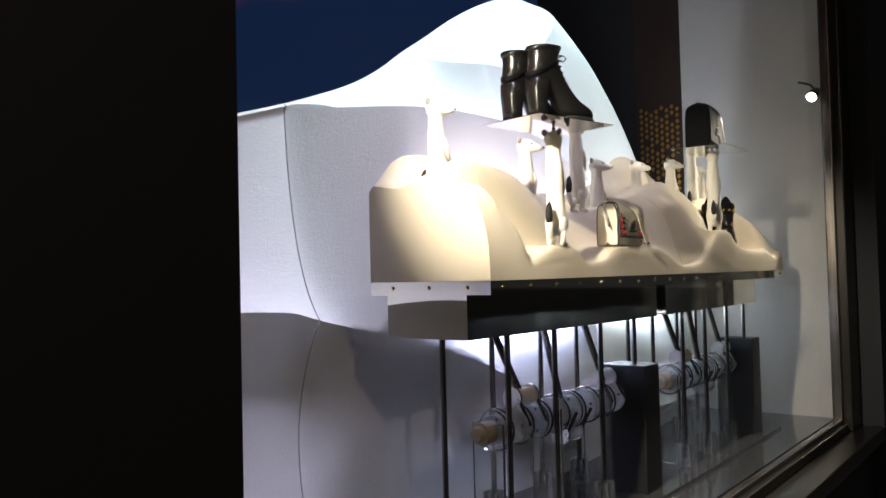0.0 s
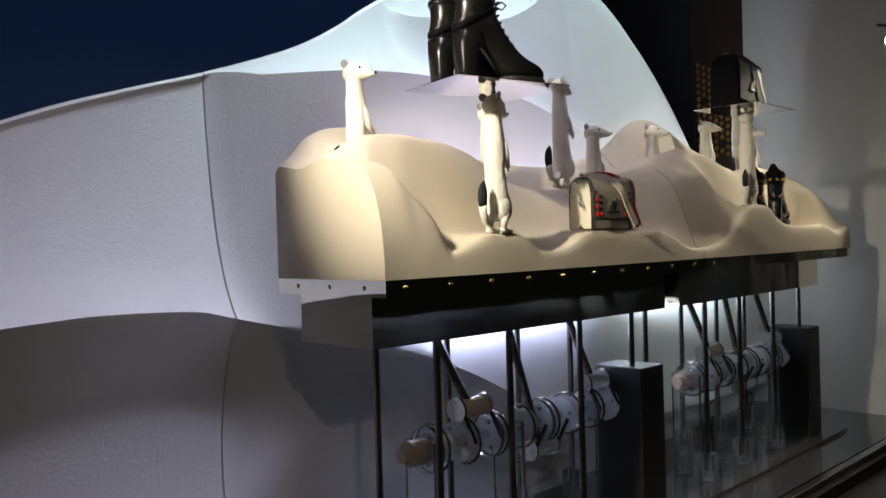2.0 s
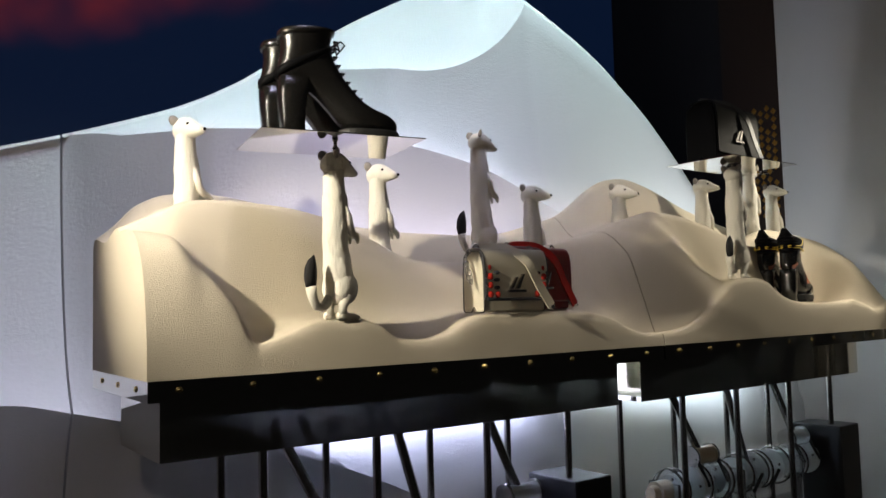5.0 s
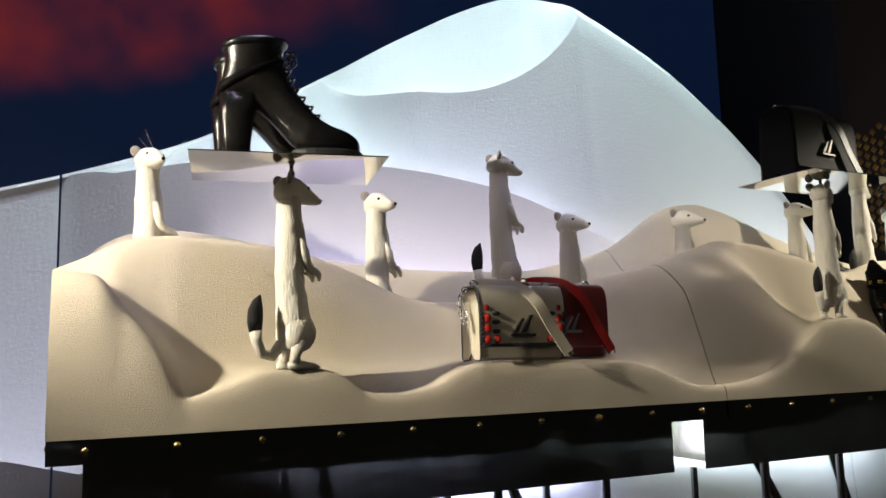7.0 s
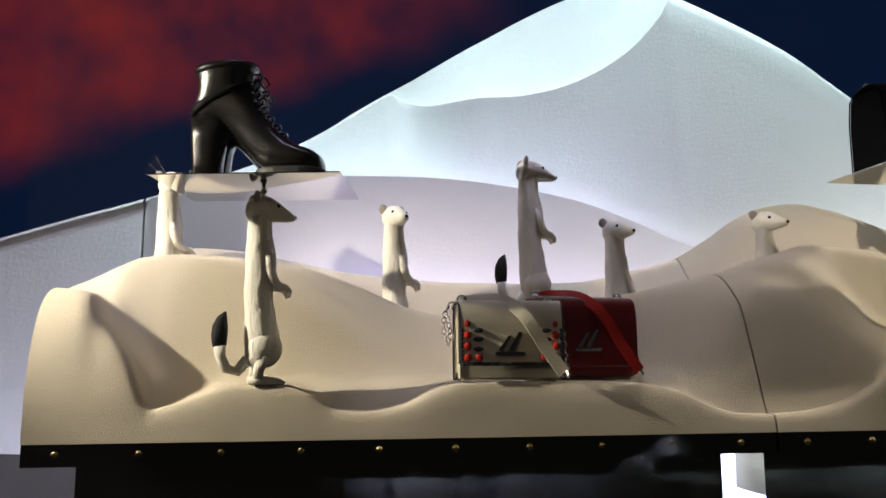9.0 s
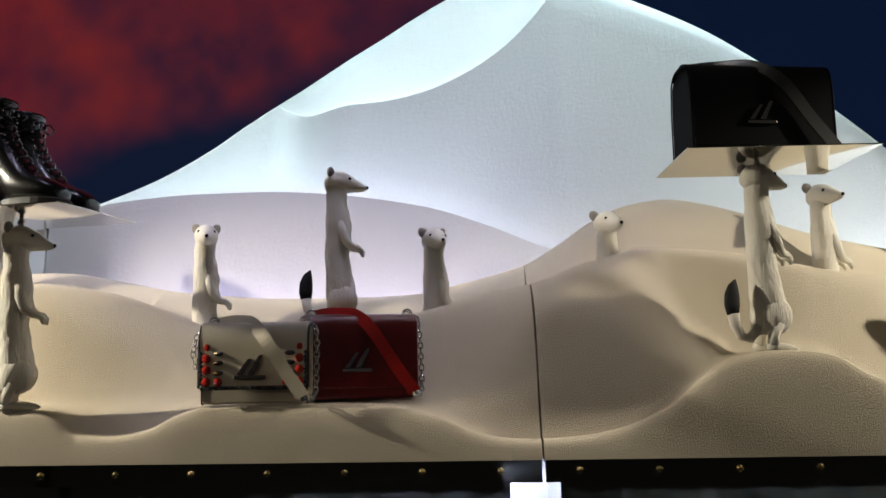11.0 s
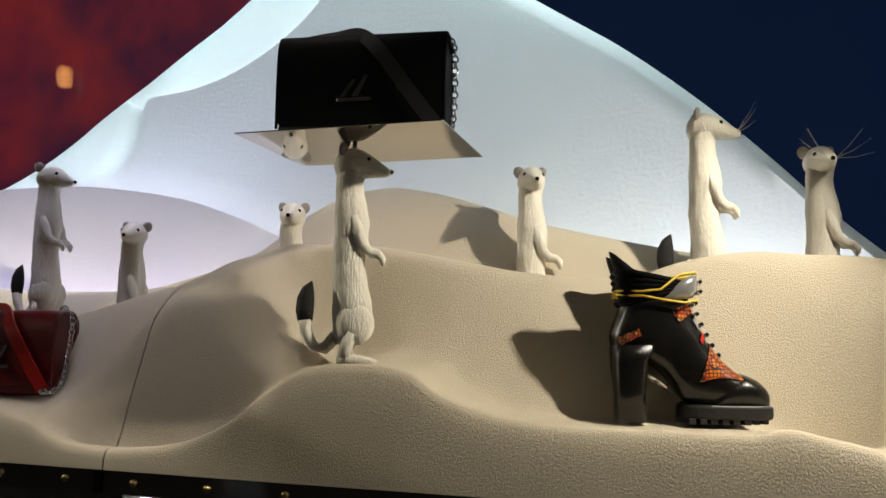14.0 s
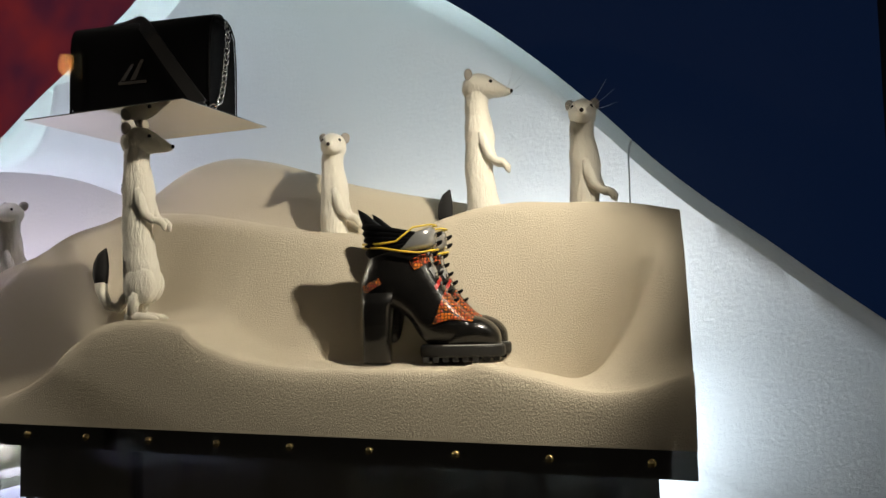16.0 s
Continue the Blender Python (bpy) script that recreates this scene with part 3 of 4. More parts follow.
def sand_block(u0, u1, name, label):
    bm = bmesh.new()
    nu, nv = round((u1 - u0) / 0.008), 56
    vs = [0.0, 0.0012, 0.003, 0.006, 0.010, 0.015, 0.021, 0.028] + [0.028 + (DEEP - 0.028) * k / (nv - 8) for k in range(1, nv - 7)]
    top = [[bm.verts.new(arc(mixed(u0, u1, i / nu), v, sand_height(mixed(u0, u1, i / nu), v))) for v in vs] for i in range(nu + 1)]
    low = [[bm.verts.new(arc(mixed(u0, u1, i / nu), v, BASE)) for v in (0.0, DEEP)] for i in range(nu + 1)]
    for a, b in zip(top, top[1:]):
        for k in range(len(vs) - 1):
            bm.faces.new((a[k], b[k], b[k + 1], a[k + 1]))
    for i in range(nu):
        bm.faces.new((low[i][0], low[i + 1][0], low[i + 1][1], low[i][1]))
        bm.faces.new((low[i][0], top[i][0], top[i + 1][0], low[i + 1][0]))
        bm.faces.new((low[i][1], low[i + 1][1], top[i + 1][-1], top[i][-1]))
    bm.faces.new(top[0] + [low[0][1], low[0][0]])
    bm.faces.new(top[-1] + [low[-1][1], low[-1][0]])
    ob = tagged(part(name, bm, SAND, smooth=True), label, "display platform", "sand platforms")
    bmod = ob.data
    bmod.set_sharp_from_angle(angle=radians(48))
    return ob


sand_block(0.0, SEAM - 0.0015, "sand_platform", "cream textured plaster dune platform, rounded at its outer end")
sand_block(SEAM + 0.0015, LONG, "sand_platform", "cream textured plaster dune platform with a scooped outer end")


def arc_box(bm, u0, u1, v0, v1, z0, z1, n=16):
    rings = []
    for i in range(n + 1):
        u = mixed(u0, u1, i / n)
        rings.append([arc(u, v0, z0), arc(u, v1, z0), arc(u, v1, z1), arc(u, v0, z1)])
    return loft(bm, rings)


def rivet_mesh():
    bm = bmesh.new()
    ball(bm, (0, 0, 0), 0.0055, 10, 6)
    for v in bm.verts:
        v.co.y *= 0.7
    return part("rivet", bm, BRASS, smooth=True)


first = rivet_mesh()
RIVET = first.data
bpy.data.objects.remove(first)
for side, (u0, u1, b0, b1) in enumerate(((0.0, SEAM - 0.0015, 0.05, 1.168), (SEAM + 0.0015, LONG, 1.252, 2.376))):
    base = empty("platform_base", pose(0, 0, 0), "mirror-polished steel tray base with brass rivets under the sand platform", "platform base", "platform bases")
    part("flange", arc_box(bmesh.new(), u0 + 0.001, u1 - 0.001, 0.001, DEEP - 0.001, 1.366, 1.3995), MIRROR, base)
    part("apron", arc_box(bmesh.new(), b0, b1, 0.11, 0.375, 1.253, 1.365), MIRROR, base)
    for k in range(10):
        u = 0.050 + 0.1222 * (k + 10 * side)
        ob = new("rivet", RIVET)
        ob.parent = base
        ob.matrix_local = Matrix.Translation(arc(u, -0.0002, 1.384)) @ pose(0, 0, 0, 0, 0, heading(u))
    for v in (0.07, 0.19, 0.31) if side == 0 else ():
        u = u0 + 0.001
        ob = new("rivet", RIVET)
        ob.parent = base
        ob.matrix_local = Matrix.Translation(arc(u, v, 1.384)) @ pose(0, 0, 0, 0, 0, heading(u) + 90)

# ---- rods and machine below ----
PLATE = FLOOR_Z + 0.0125


def support_rod(u, v):
    rod = empty("support_rod", pose(*arc(u, v, PLATE)), "thin dark steel rod standing in a clear acrylic foot", "support rod", "platform support rods")
    bm = bmesh.new()
    cylinder(bm, (0, 0, 0.03), (0, 0, 1.2528 - PLATE), 0.0085, 12)
    part("rod", bm, STEEL, rod, smooth=False)
    part("foot_block", boxed(-0.024, -0.024, 0.0, 0.024, 0.024, 0.085, bevel=0.002), ACRYLIC, rod, "clear acrylic foot")
    return rod


model = None
for u in (0.24, 0.48, 0.76, 1.005, 1.435, 1.68, 1.955, 2.20):
    for v in (0.125, 0.345):
        if model is None:
            model = support_rod(u, v)
        else:
            copy_thing(model, pose(*arc(u, v, PLATE)))

AX = 0.20


def crank_machine(u0, u1):
    name = empty("crank_machine", pose(0, 0, 0), "clear acrylic crankshaft with discs, belts and a black motor housing", "machine", "crank machines")
    bm = bmesh.new()
    cylinder(bm, arc(u0, AX, 0.99), arc(u1, AX, 0.99), 0.011, 14)
    part("shaft", bm, SILVER, name)
    bm = bmesh.new()
    tube(bm, [arc(u0 - 0.02, AX, 0.99), arc(u0, AX, 0.99), arc(u0 + 0.001, AX, 0.99), arc(u0 + 0.05, AX, 0.99)], [0.018, 0.022, 0.03, 0.03], 16)
    part("hub", bm, TAN, name, "pale tan turned hub")
    n = 8
    for k in range(n):
        u = mixed(u0 + 0.06, u1 - 0.13, k / (n - 1))
        a, b = arc(u - 0.006, AX, 0.99), arc(u + 0.006, AX, 0.99)
        bm = bmesh.new()
        cylinder(bm, a, b, 0.055 if k % 2 == 0 else 0.05, 28)
        part("disc", bm, FROST if k % 2 else ACRYLIC, name)
        bm = bmesh.new()
        cylinder(bm, arc(u + 0.008, AX, 0.99), arc(u + 0.05, AX, 0.99), 0.040, 24)
        part("drum", bm, FROST, name)
        ring = []
        for j in range(28):
            t = 2 * math.pi * j / 28
            ring.append([arc(u + 0.020 + 0.004 * math.cos(q), AX + (0.056 + 0.003 * math.sin(q)) * math.cos(t), 0.99 + (0.056 + 0.003 * math.sin(q)) * math.sin(t)) for q in [2 * math.pi * m / 6 for m in range(6)]])
        bm = bmesh.new()
        loft(bm, ring, closed=True)
        part("drive_ring", bm, STEEL, name, smooth=True)
        for j in range(3):
            t = 2 * math.pi * j / 3 + k
            bm = bmesh.new()
            ball(bm, arc(u - 0.008, AX + 0.035 * math.cos(t), 0.99 + 0.035 * math.sin(t)), 0.005, 8, 6)
            part("bolt", bm, SILVER, name, smooth=True)
    # crank pins with rods that rise to the platform
    for k, (du, hi, lean) in enumerate(((0.16, 0.075, -0.10), (0.42, -0.07, -0.09), (0.66, 0.07, -0.08))):
        u = u0 + du
        bm = bmesh.new()
        cylinder(bm, arc(u, AX, 0.99 + hi), arc(u + 0.09, AX, 0.99 + hi), 0.024, 20)
        part("crank_pin", bm, FROST if k else TAN, name)
        for e in (0.0, 0.09):
            bm = bmesh.new()
            cylinder(bm, arc(u + e - 0.004, AX, 0.99 + hi), arc(u + e + 0.004, AX, 0.99 + hi), 0.031, 20)
            part("crank_flange", bm, SILVER, name)
            bm = bmesh.new()
            tube(bm, [arc(u + e, AX - 0.02, 0.99 + hi), arc(u + e + 0.01, AX - 0.052, 0.99)], 0.005, 8)
            part("belt", bm, BLACK, name, "black drive belt")
        bm = bmesh.new()
        tube(bm, [arc(u + 0.045, AX, 0.99 + hi), arc(u + 0.045 + lean, AX + 0.03, 1.27)], 0.011, 10)
        part("connecting_rod", bm, STEEL, name)
    um = u1 - 0.06
    bm = boxed(-0.06, -0.08, 0.0, 0.06, 0.08, 0.42, bevel=0.004)
    bmesh.ops.transform(bm, matrix=Matrix.Translation(arc(um, AX - 0.04, PLATE)) @ pose(0, 0, 0, 0, 0, heading(um)), verts=bm.verts)
    part("motor_housing", bm, BLACK, name, "black motor housing")
    for e in (0.06, 0.36, 0.68):
        bm = boxed(-0.006, -0.05, 0.0, 0.006, 0.05, 0.335, bevel=0.002)
        bmesh.ops.transform(bm, matrix=Matrix.Translation(arc(u0 + e - 0.02, AX, PLATE)) @ pose(0, 0, 0, 0, 0, heading(u0 + e)), verts=bm.verts)
        part("bearing_plate", bm, ACRYLIC, name, "clear acrylic bearing plate")
    return name


crank_machine(0.21, 1.10)
crank_machine(1.40, 2.29)
part_plate = part("floor_plate", arc_box(bmesh.new(), 0.02, 2.42, 0.03, 0.38, FLOOR_Z + 0.0005, FLOOR_Z + 0.012), FLOOR)
tagged(part_plate, "dark glossy plate under the machine", "floor plate")

# ---- the stoat figures ----


def stoat_mesh(turn=0.0, nod=0.0, whiskers=False, pointing=0.0):
    """A standing stoat figure facing +x, 0.31 high, its head turned by so many degrees."""
    bm = bmesh.new()
    girth = [(0.028, 0.018), (0.045, 0.0255), (0.075, 0.0275), (0.110, 0.0250), (0.145, 0.0232), (0.175, 0.0238), (0.200, 0.0245), (0.222, 0.0230), (0.243, 0.0202), (0.262, 0.0196), (0.280, 0.0196), (0.292, 0.0110)]
    lean = [(0.028, 0.000), (0.060, 0.005), (0.110, 0.001), (0.150, -0.003), (0.190, 0.000), (0.225, -0.002), (0.262, -0.004), (0.280, 0.000), (0.292, 0.006)]
    n, rings = 36, []
    for k in range(61):
        z = mixed(0.028, 0.292, k / 60)
        r, cx, ring = curve_at(girth, z), curve_at(lean, z), []
        for q in range(n):
            a = 2 * math.pi * q / n
            tuft = noise.noise(Vector((math.cos(a) * 5.5, math.sin(a) * 5.5, z * 55))) + 0.5 * noise.noise(Vector((math.cos(a) * 11, math.sin(a) * 11, z * 120 + 7)))
            wide = r * (1 + 0.075 * tuft)
            ring.append(Vector((cx + wide * math.cos(a), 0.97 * wide * math.sin(a), z)))
        rings.append(ring)
    loft(bm, rings)
    # head: a wedge that narrows to the nose
    head = bmesh.new()
    skull = [(-0.027, 0.284, 0.006, 0.006), (-0.024, 0.284, 0.014, 0.015), (-0.014, 0.286, 0.0210, 0.0220), (0.000, 0.2875, 0.0225, 0.0230), (0.013, 0.286, 0.0210, 0.0205), (0.026, 0.2825, 0.0165, 0.0160), (0.037, 0.2785, 0.0120, 0.0115), (0.047, 0.2755, 0.0080, 0.0080), (0.054, 0.2745, 0.0042, 0.0048)]
    loft(head, [[Vector((x, ry * math.cos(a), z + rz * math.sin(a))) for a in [2 * math.pi * k / 16 for k in range(16)]] for x, z, rz, ry in skull])
    for s in (-1, 1):
        ball(head, (-0.013, s * 0.0190, 0.3035), (0.0045, 0.0095, 0.0110), 10, 7, 3, Euler((s * -0.5, 0.2, s * 0.5)).to_matrix())
        ball(head, (0.0230, s * 0.0142, 0.2905), 0.0034, 8, 6, 2)
    ball(head, (0.0545, 0, 0.2755), 0.0036, 8, 6, 2)
    if whiskers:
        for s in (-1, 1):
            for k in range(3):
                a = -0.3 + 0.45 * k
                p = Vector((0.048, s * 0.006, 0.277))
                d = Vector((0.35 + 0.1 * k, s * math.cos(a), math.sin(a) + 0.25)).normalized()
                tube(head, [p, p + d * 0.026, p + d * 0.052 + Vector((0, 0, 0.006))], [0.00036, 0.00028, 0.00012], 5, 4)
    bmesh.ops.rotate(head, verts=head.verts, cent=(-0.002, 0, 0.27), matrix=Euler((0, radians(-nod), radians(turn))).to_matrix())
    me = bpy.data.meshes.new("tmp")
    head.to_mesh(me)
    head.free()
    bm.from_mesh(me)
    bpy.data.meshes.remove(me)
    # fore limbs folded at the chest
    for s in (-1, 1):
        tube(bm, [(0.004, s * 0.016, 0.206), (0.011, s * 0.020, 0.186), (0.017, s * 0.0195, 0.168), (0.028, s * 0.014, 0.158), (0.038, s * 0.011, 0.157), (0.0445, s * 0.010, 0.150), (0.0455, s * 0.010, 0.141)],
             [0.008, 0.0090, 0.0080, 0.0068, 0.0064, 0.0056, 0.0022], 10)
        # hind leg and foot
        ball(bm, (0.008, s * 0.016, 0.058), (0.027, 0.015, 0.030), 12, 9)
        tube(bm, [(0.006, s * 0.017, 0.045), (-0.002, s * 0.017, 0.026), (-0.004, s * 0.017, 0.010)], [0.013, 0.009, 0.0085], 10)
        tube(bm, [(-0.014, s * 0.017, 0.0075), (0.000, s * 0.017, 0.0080), (0.018, s * 0.018, 0.0065), (0.032, s * 0.019, 0.0050), (0.040, s * 0.019, 0.0035)], [0.006, 0.0078, 0.0065, 0.0050, 0.0015], 10, 0, 1.0)
    # tail: pale root, black brush
    tube(bm, [(-0.018, 0, 0.040), (-0.034, 0, 0.022), (-0.050, 0, 0.026), (-0.060, 0, 0.045), (-0.062, 0, 0.062)], [0.010, 0.0085, 0.0080, 0.0085, 0.0100], 10)
    tube(bm, [(-0.062, 0, 0.060), (-0.063, 0, 0.075), (-0.062, 0, 0.092), (-0.059, 0, 0.106), (-0.054, 0, 0.117)], [0.0102, 0.0130, 0.0125, 0.0085, 0.0012], 12, 1, 0.75)
    ob = part("stoat_figure", bm, (FUR, TAIL, NOSE, EAR, WHISKER), smooth=True)
    me = ob.data
    bpy.data.objects.remove(ob)
    return me


STOATS = {"side": stoat_mesh(0), "front": stoat_mesh(-80, 4), "front_whiskers": stoat_mesh(-75, 4, True), "side_whiskers": stoat_mesh(0, 0, True), "left": stoat_mesh(-100, 4)}
LOOKS = [
    ("side", (0.346, 0.020, 1.4855), 14, 1.0, "white stoat figure carrying a tray, black tail tip curled up"),
    ("side", (1.586, 0.022, 1.560), 18, 1.0, "white stoat figure carrying a tray, black tail tip curled up"),
    ("side", (0.856, 0.224, 1.614), 2, 1.0, "white stoat figure standing tall behind the red handbag"),
    ("side_whiskers", (2.068, 0.285, 1.650), 8, 1.0, "white stoat figure with long whiskers standing in the dune hollow"),
]


def rising(name, u, v, z, rz, label):
    p = arc(u, v, z)
    LOOKS.append((name, tuple(p), heading(u) + rz, 1.0, label))


rising("front_whiskers", 0.150, 0.275, 1.578, 5, "white stoat figure with whiskers rising from the sand hollow")
rising("front", 0.585, 0.270, 1.520, 10, "white stoat figure rising half out of the sand hollow")
rising("front", 1.040, 0.262, 1.500, 10, "white stoat figure rising half out of the sand hollow")
rising("front", 1.375, 0.262, 1.525, 10, "white stoat figure rising half out of the sand hollow")
rising("front", 1.800, 0.290, 1.575, 10, "white stoat figure rising half out of the sand hollow")
rising("front_whiskers", 2.255, 0.315, 1.592, -5, "white stoat figure with whiskers rising from the sand hollow")
for kind, at, rz, size, label in LOOKS:
    ob = new("stoat_figure", STOATS[kind])
    ob.matrix_world = pose(*at, 0, 0, rz) @ Matrix.Scale(size, 4)
    tagged(ob, label, "figurine", "stoat figures")

# ---- trays ----
for at, rz in (((0.342, 0.034, 1.8125), -11.0), ((1.598, 0.032, 1.8765), 1.0)):
    tray = empty("serving_tray", pose(*at, 0, 0, rz), "thin mirror-polished steel tray balanced on a stoat's head", "tray", "mirror trays")
    part("plate", boxed(-0.150, -0.106, -0.002, 0.150, 0.106, 0.0, bevel=0.0006), MIRROR, tray)
    px = Matrix.Rotation(-radians(rz), 3, "Z") @ Vector(((0.347 if at[0] < 1 else 1.587) - at[0], (0.020 if at[0] < 1 else 0.023) - at[1], 0))
    bm = bmesh.new()
    cylinder(bm, (px.x, px.y, -0.016), (px.x, px.y, -0.002), 0.0035, 10)
    ball(bm, (px.x, px.y, -0.012), 0.0065, 12, 8)
    part("ball_joint", bm, SILVER, tray, "small chrome ball joint", smooth=True)

# ---- boots ----


def boot_loft(rows, n=20, squash=0.85):
    """Rows of (back-or-under point, front-or-top point, half width) in the side plane."""
    bm = bmesh.new()
    rings = []
    for (bx, bz), (tx, tz), w in rows:
        c, h = Vector(((bx + tx) / 2, 0, (bz + tz) / 2)), Vector(((tx - bx) / 2, 0, (tz - bz) / 2))
        ring = []
        for k in range(n):
            a = 2 * math.pi * k / n
            ca, sa = math.cos(a), math.sin(a)
            ring.append(c + h * (abs(ca) ** squash) * (1 if ca >= 0 else -1) + Vector((0, w * (abs(sa) ** squash) * (1 if sa >= 0 else -1), 0)))
        rings.append(ring)
    return loft(bm, rings)


def smoothed_rows(rows, sub=3):
    out = []
    for i in range(len(rows) - 1):
        p0, p1, p2, p3 = rows[max(i - 1, 0)], rows[i], rows[i + 1], rows[min(i + 2, len(rows) - 1)]
        for k in range(sub):
            t = k / sub

            def cr(a, b, c, d):
                return 0.5 * (2 * b + (c - a) * t + (2 * a - 5 * b + 4 * c - d) * t * t + (3 * b - a - 3 * c + d) * t ** 3)

            out.append(((cr(p0[0][0], p1[0][0], p2[0][0], p3[0][0]), cr(p0[0][1], p1[0][1], p2[0][1], p3[0][1])),
                        (cr(p0[1][0], p1[1][0], p2[1][0], p3[1][0]), cr(p0[1][1], p1[1][1], p2[1][1], p3[1][1])), cr(p0[2], p1[2], p2[2], p3[2])))
    out.append(rows[-1])
    return out


def rounded_block(bm, rings, n=16, power=0.55):
    """Rings of (z, x0, x1, half width): a rounded block standing up."""
    made = []
    for z, x0, x1, w in rings:
        ring = []
        for k in range(n):
            a = 2 * math.pi * k / n
            ca, sa = math.cos(a), math.sin(a)
            ring.append(Vector(((x0 + x1) / 2 + (x1 - x0) / 2 * math.copysign(abs(ca) ** power, ca), w * math.copysign(abs(sa) ** power, sa), z)))
        made.append(ring)
    return loft(bm, made)


BLACK_ROWS = [((0.236, 0.016), (0.237, 0.026), 0.012), ((0.229, 0.012), (0.232, 0.040), 0.027), ((0.210, 0.011), (0.214, 0.053), 0.036), ((0.180, 0.011), (0.186, 0.064), 0.040), ((0.148, 0.013), (0.163, 0.080), 0.039),
              ((0.120, 0.030), (0.144, 0.102), 0.035), ((0.095, 0.058), (0.127, 0.124), 0.032), ((0.066, 0.086), (0.116, 0.144), 0.031), ((0.030, 0.100), (0.110, 0.158), 0.031), ((0.004, 0.108), (0.107, 0.168), 0.0315),
              ((0.000, 0.128), (0.105, 0.176), 0.032), ((0.005, 0.150), (0.105, 0.186), 0.0335), ((0.008, 0.172), (0.108, 0.196), 0.036), ((0.006, 0.192), (0.112, 0.205), 0.038), ((0.004, 0.206), (0.112, 0.211), 0.0385)]


def lace_row(parent, points, mat, r=0.0022):
    for x, z, w in points:
        bm = bmesh.new()
        tube(bm, [(x - 0.004, -w, z - 0.003), (x + 0.004, -w * 0.5, z + 0.001), (x + 0.006, 0, z + 0.003), (x + 0.004, w * 0.5, z + 0.001), (x - 0.004, w, z - 0.003)], r, 6)
        part("lace", bm, mat, parent, smooth=True)
        for s in (-1, 1):
            bm = bmesh.new()
            ball(bm, (x - 0.004, s * w, z - 0.003), 0.0036, 8, 6)
            part("eyelet", bm, SILVER if mat is not LEATHER else STEEL, parent, smooth=True)


def black_boot():
    boot = empty("ankle_boot", pose(0, 0, 0), "glossy black leather lace-up ankle boot with a block heel", "boot", "black boots on the tray")
    part("upper", boot_loft(smoothed_rows(BLACK_ROWS)), LEATHER, boot, smooth=True)
    bm = bmesh.new()
    rounded_block(bm, [(0.0, 0.006, 0.052, 0.025), (0.03, 0.005, 0.052, 0.026), (0.075, 0.001, 0.057, 0.0285), (0.112, 0.000, 0.070, 0.0295)])
    part("heel", bm, LEATHER, boot, smooth=True)
    bm = bmesh.new()
    rounded_block(bm, [(0.0, 0.122, 0.238, 0.040), (0.004, 0.119, 0.241, 0.0415), (0.014, 0.118, 0.242, 0.0415), (0.017, 0.120, 0.239, 0.040)], 24, 0.75)
    part("sole", bm, SOLE, boot, "black rubber sole")
    bm = bmesh.new()
    rings = [((0.003, 0.190), (0.1135, 0.2035), 0.0395), ((0.001, 0.197), (0.1145, 0.207), 0.0405), ((0.002, 0.203), (0.1135, 0.211), 0.0400)]
    part("collar", boot_loft(rings), LEATHER, boot, smooth=True)
    strap = [((-0.003, 0.112), (0.109, 0.171), 0.0335), ((-0.004, 0.122), (0.109, 0.176), 0.0340), ((-0.003, 0.130), (0.1075, 0.180), 0.0340)]
    part("ankle_strap", boot_loft(strap), MATTE_LEATHER, boot, smooth=True)
    lace_row(boot, [(0.163, 0.081, 0.018), (0.151, 0.096, 0.018), (0.138, 0.112, 0.018), (0.127, 0.128, 0.017), (0.119, 0.144, 0.017), (0.113, 0.160, 0.017), (0.112, 0.176, 0.018), (0.114, 0.190, 0.018)], LEATHER)
    bm = bmesh.new()
    for s in (-1, 1):
        tube(bm, [(0.114, 0, 0.184), (0.124, s * 0.012, 0.192), (0.130, s * 0.020, 0.182), (0.122, s * 0.014, 0.172), (0.116, 0, 0.182)], 0.0018, 6)
    part("bow", bm, LEATHER, boot, smooth=True)
    return boot


b1 = black_boot()
M1 = pose(0.342, 0.034, 1.813, 0, 0, -11)
b1.matrix_world = M1 @ pose(-0.106, -0.034, 0, 0, 0, -3) @ Matrix.Scale(0.93, 4)
copy_thing(b1, M1 @ pose(-0.118, 0.042, 0, 0, 0, 2))


PATCH_ROWS = [((0.246, 0.026), (0.247, 0.036), 0.012), ((0.240, 0.022), (0.243, 0.052), 0.028), ((0.220, 0.021), (0.225, 0.068), 0.038), ((0.190, 0.021), (0.198, 0.080), 0.042), ((0.160, 0.022), (0.176, 0.098), 0.040),
              ((0.126, 0.026), (0.158, 0.120), 0.037), ((0.104, 0.044), (0.146, 0.142), 0.034), ((0.080, 0.080), (0.136, 0.162), 0.032), ((0.036, 0.106), (0.130, 0.176), 0.032), ((0.004, 0.120), (0.127, 0.186), 0.0325),
              ((-0.002, 0.140), (0.124, 0.195), 0.033), ((0.006, 0.165), (0.124, 0.205), 0.0345), ((0.014, 0.188), (0.126, 0.215), 0.036)]


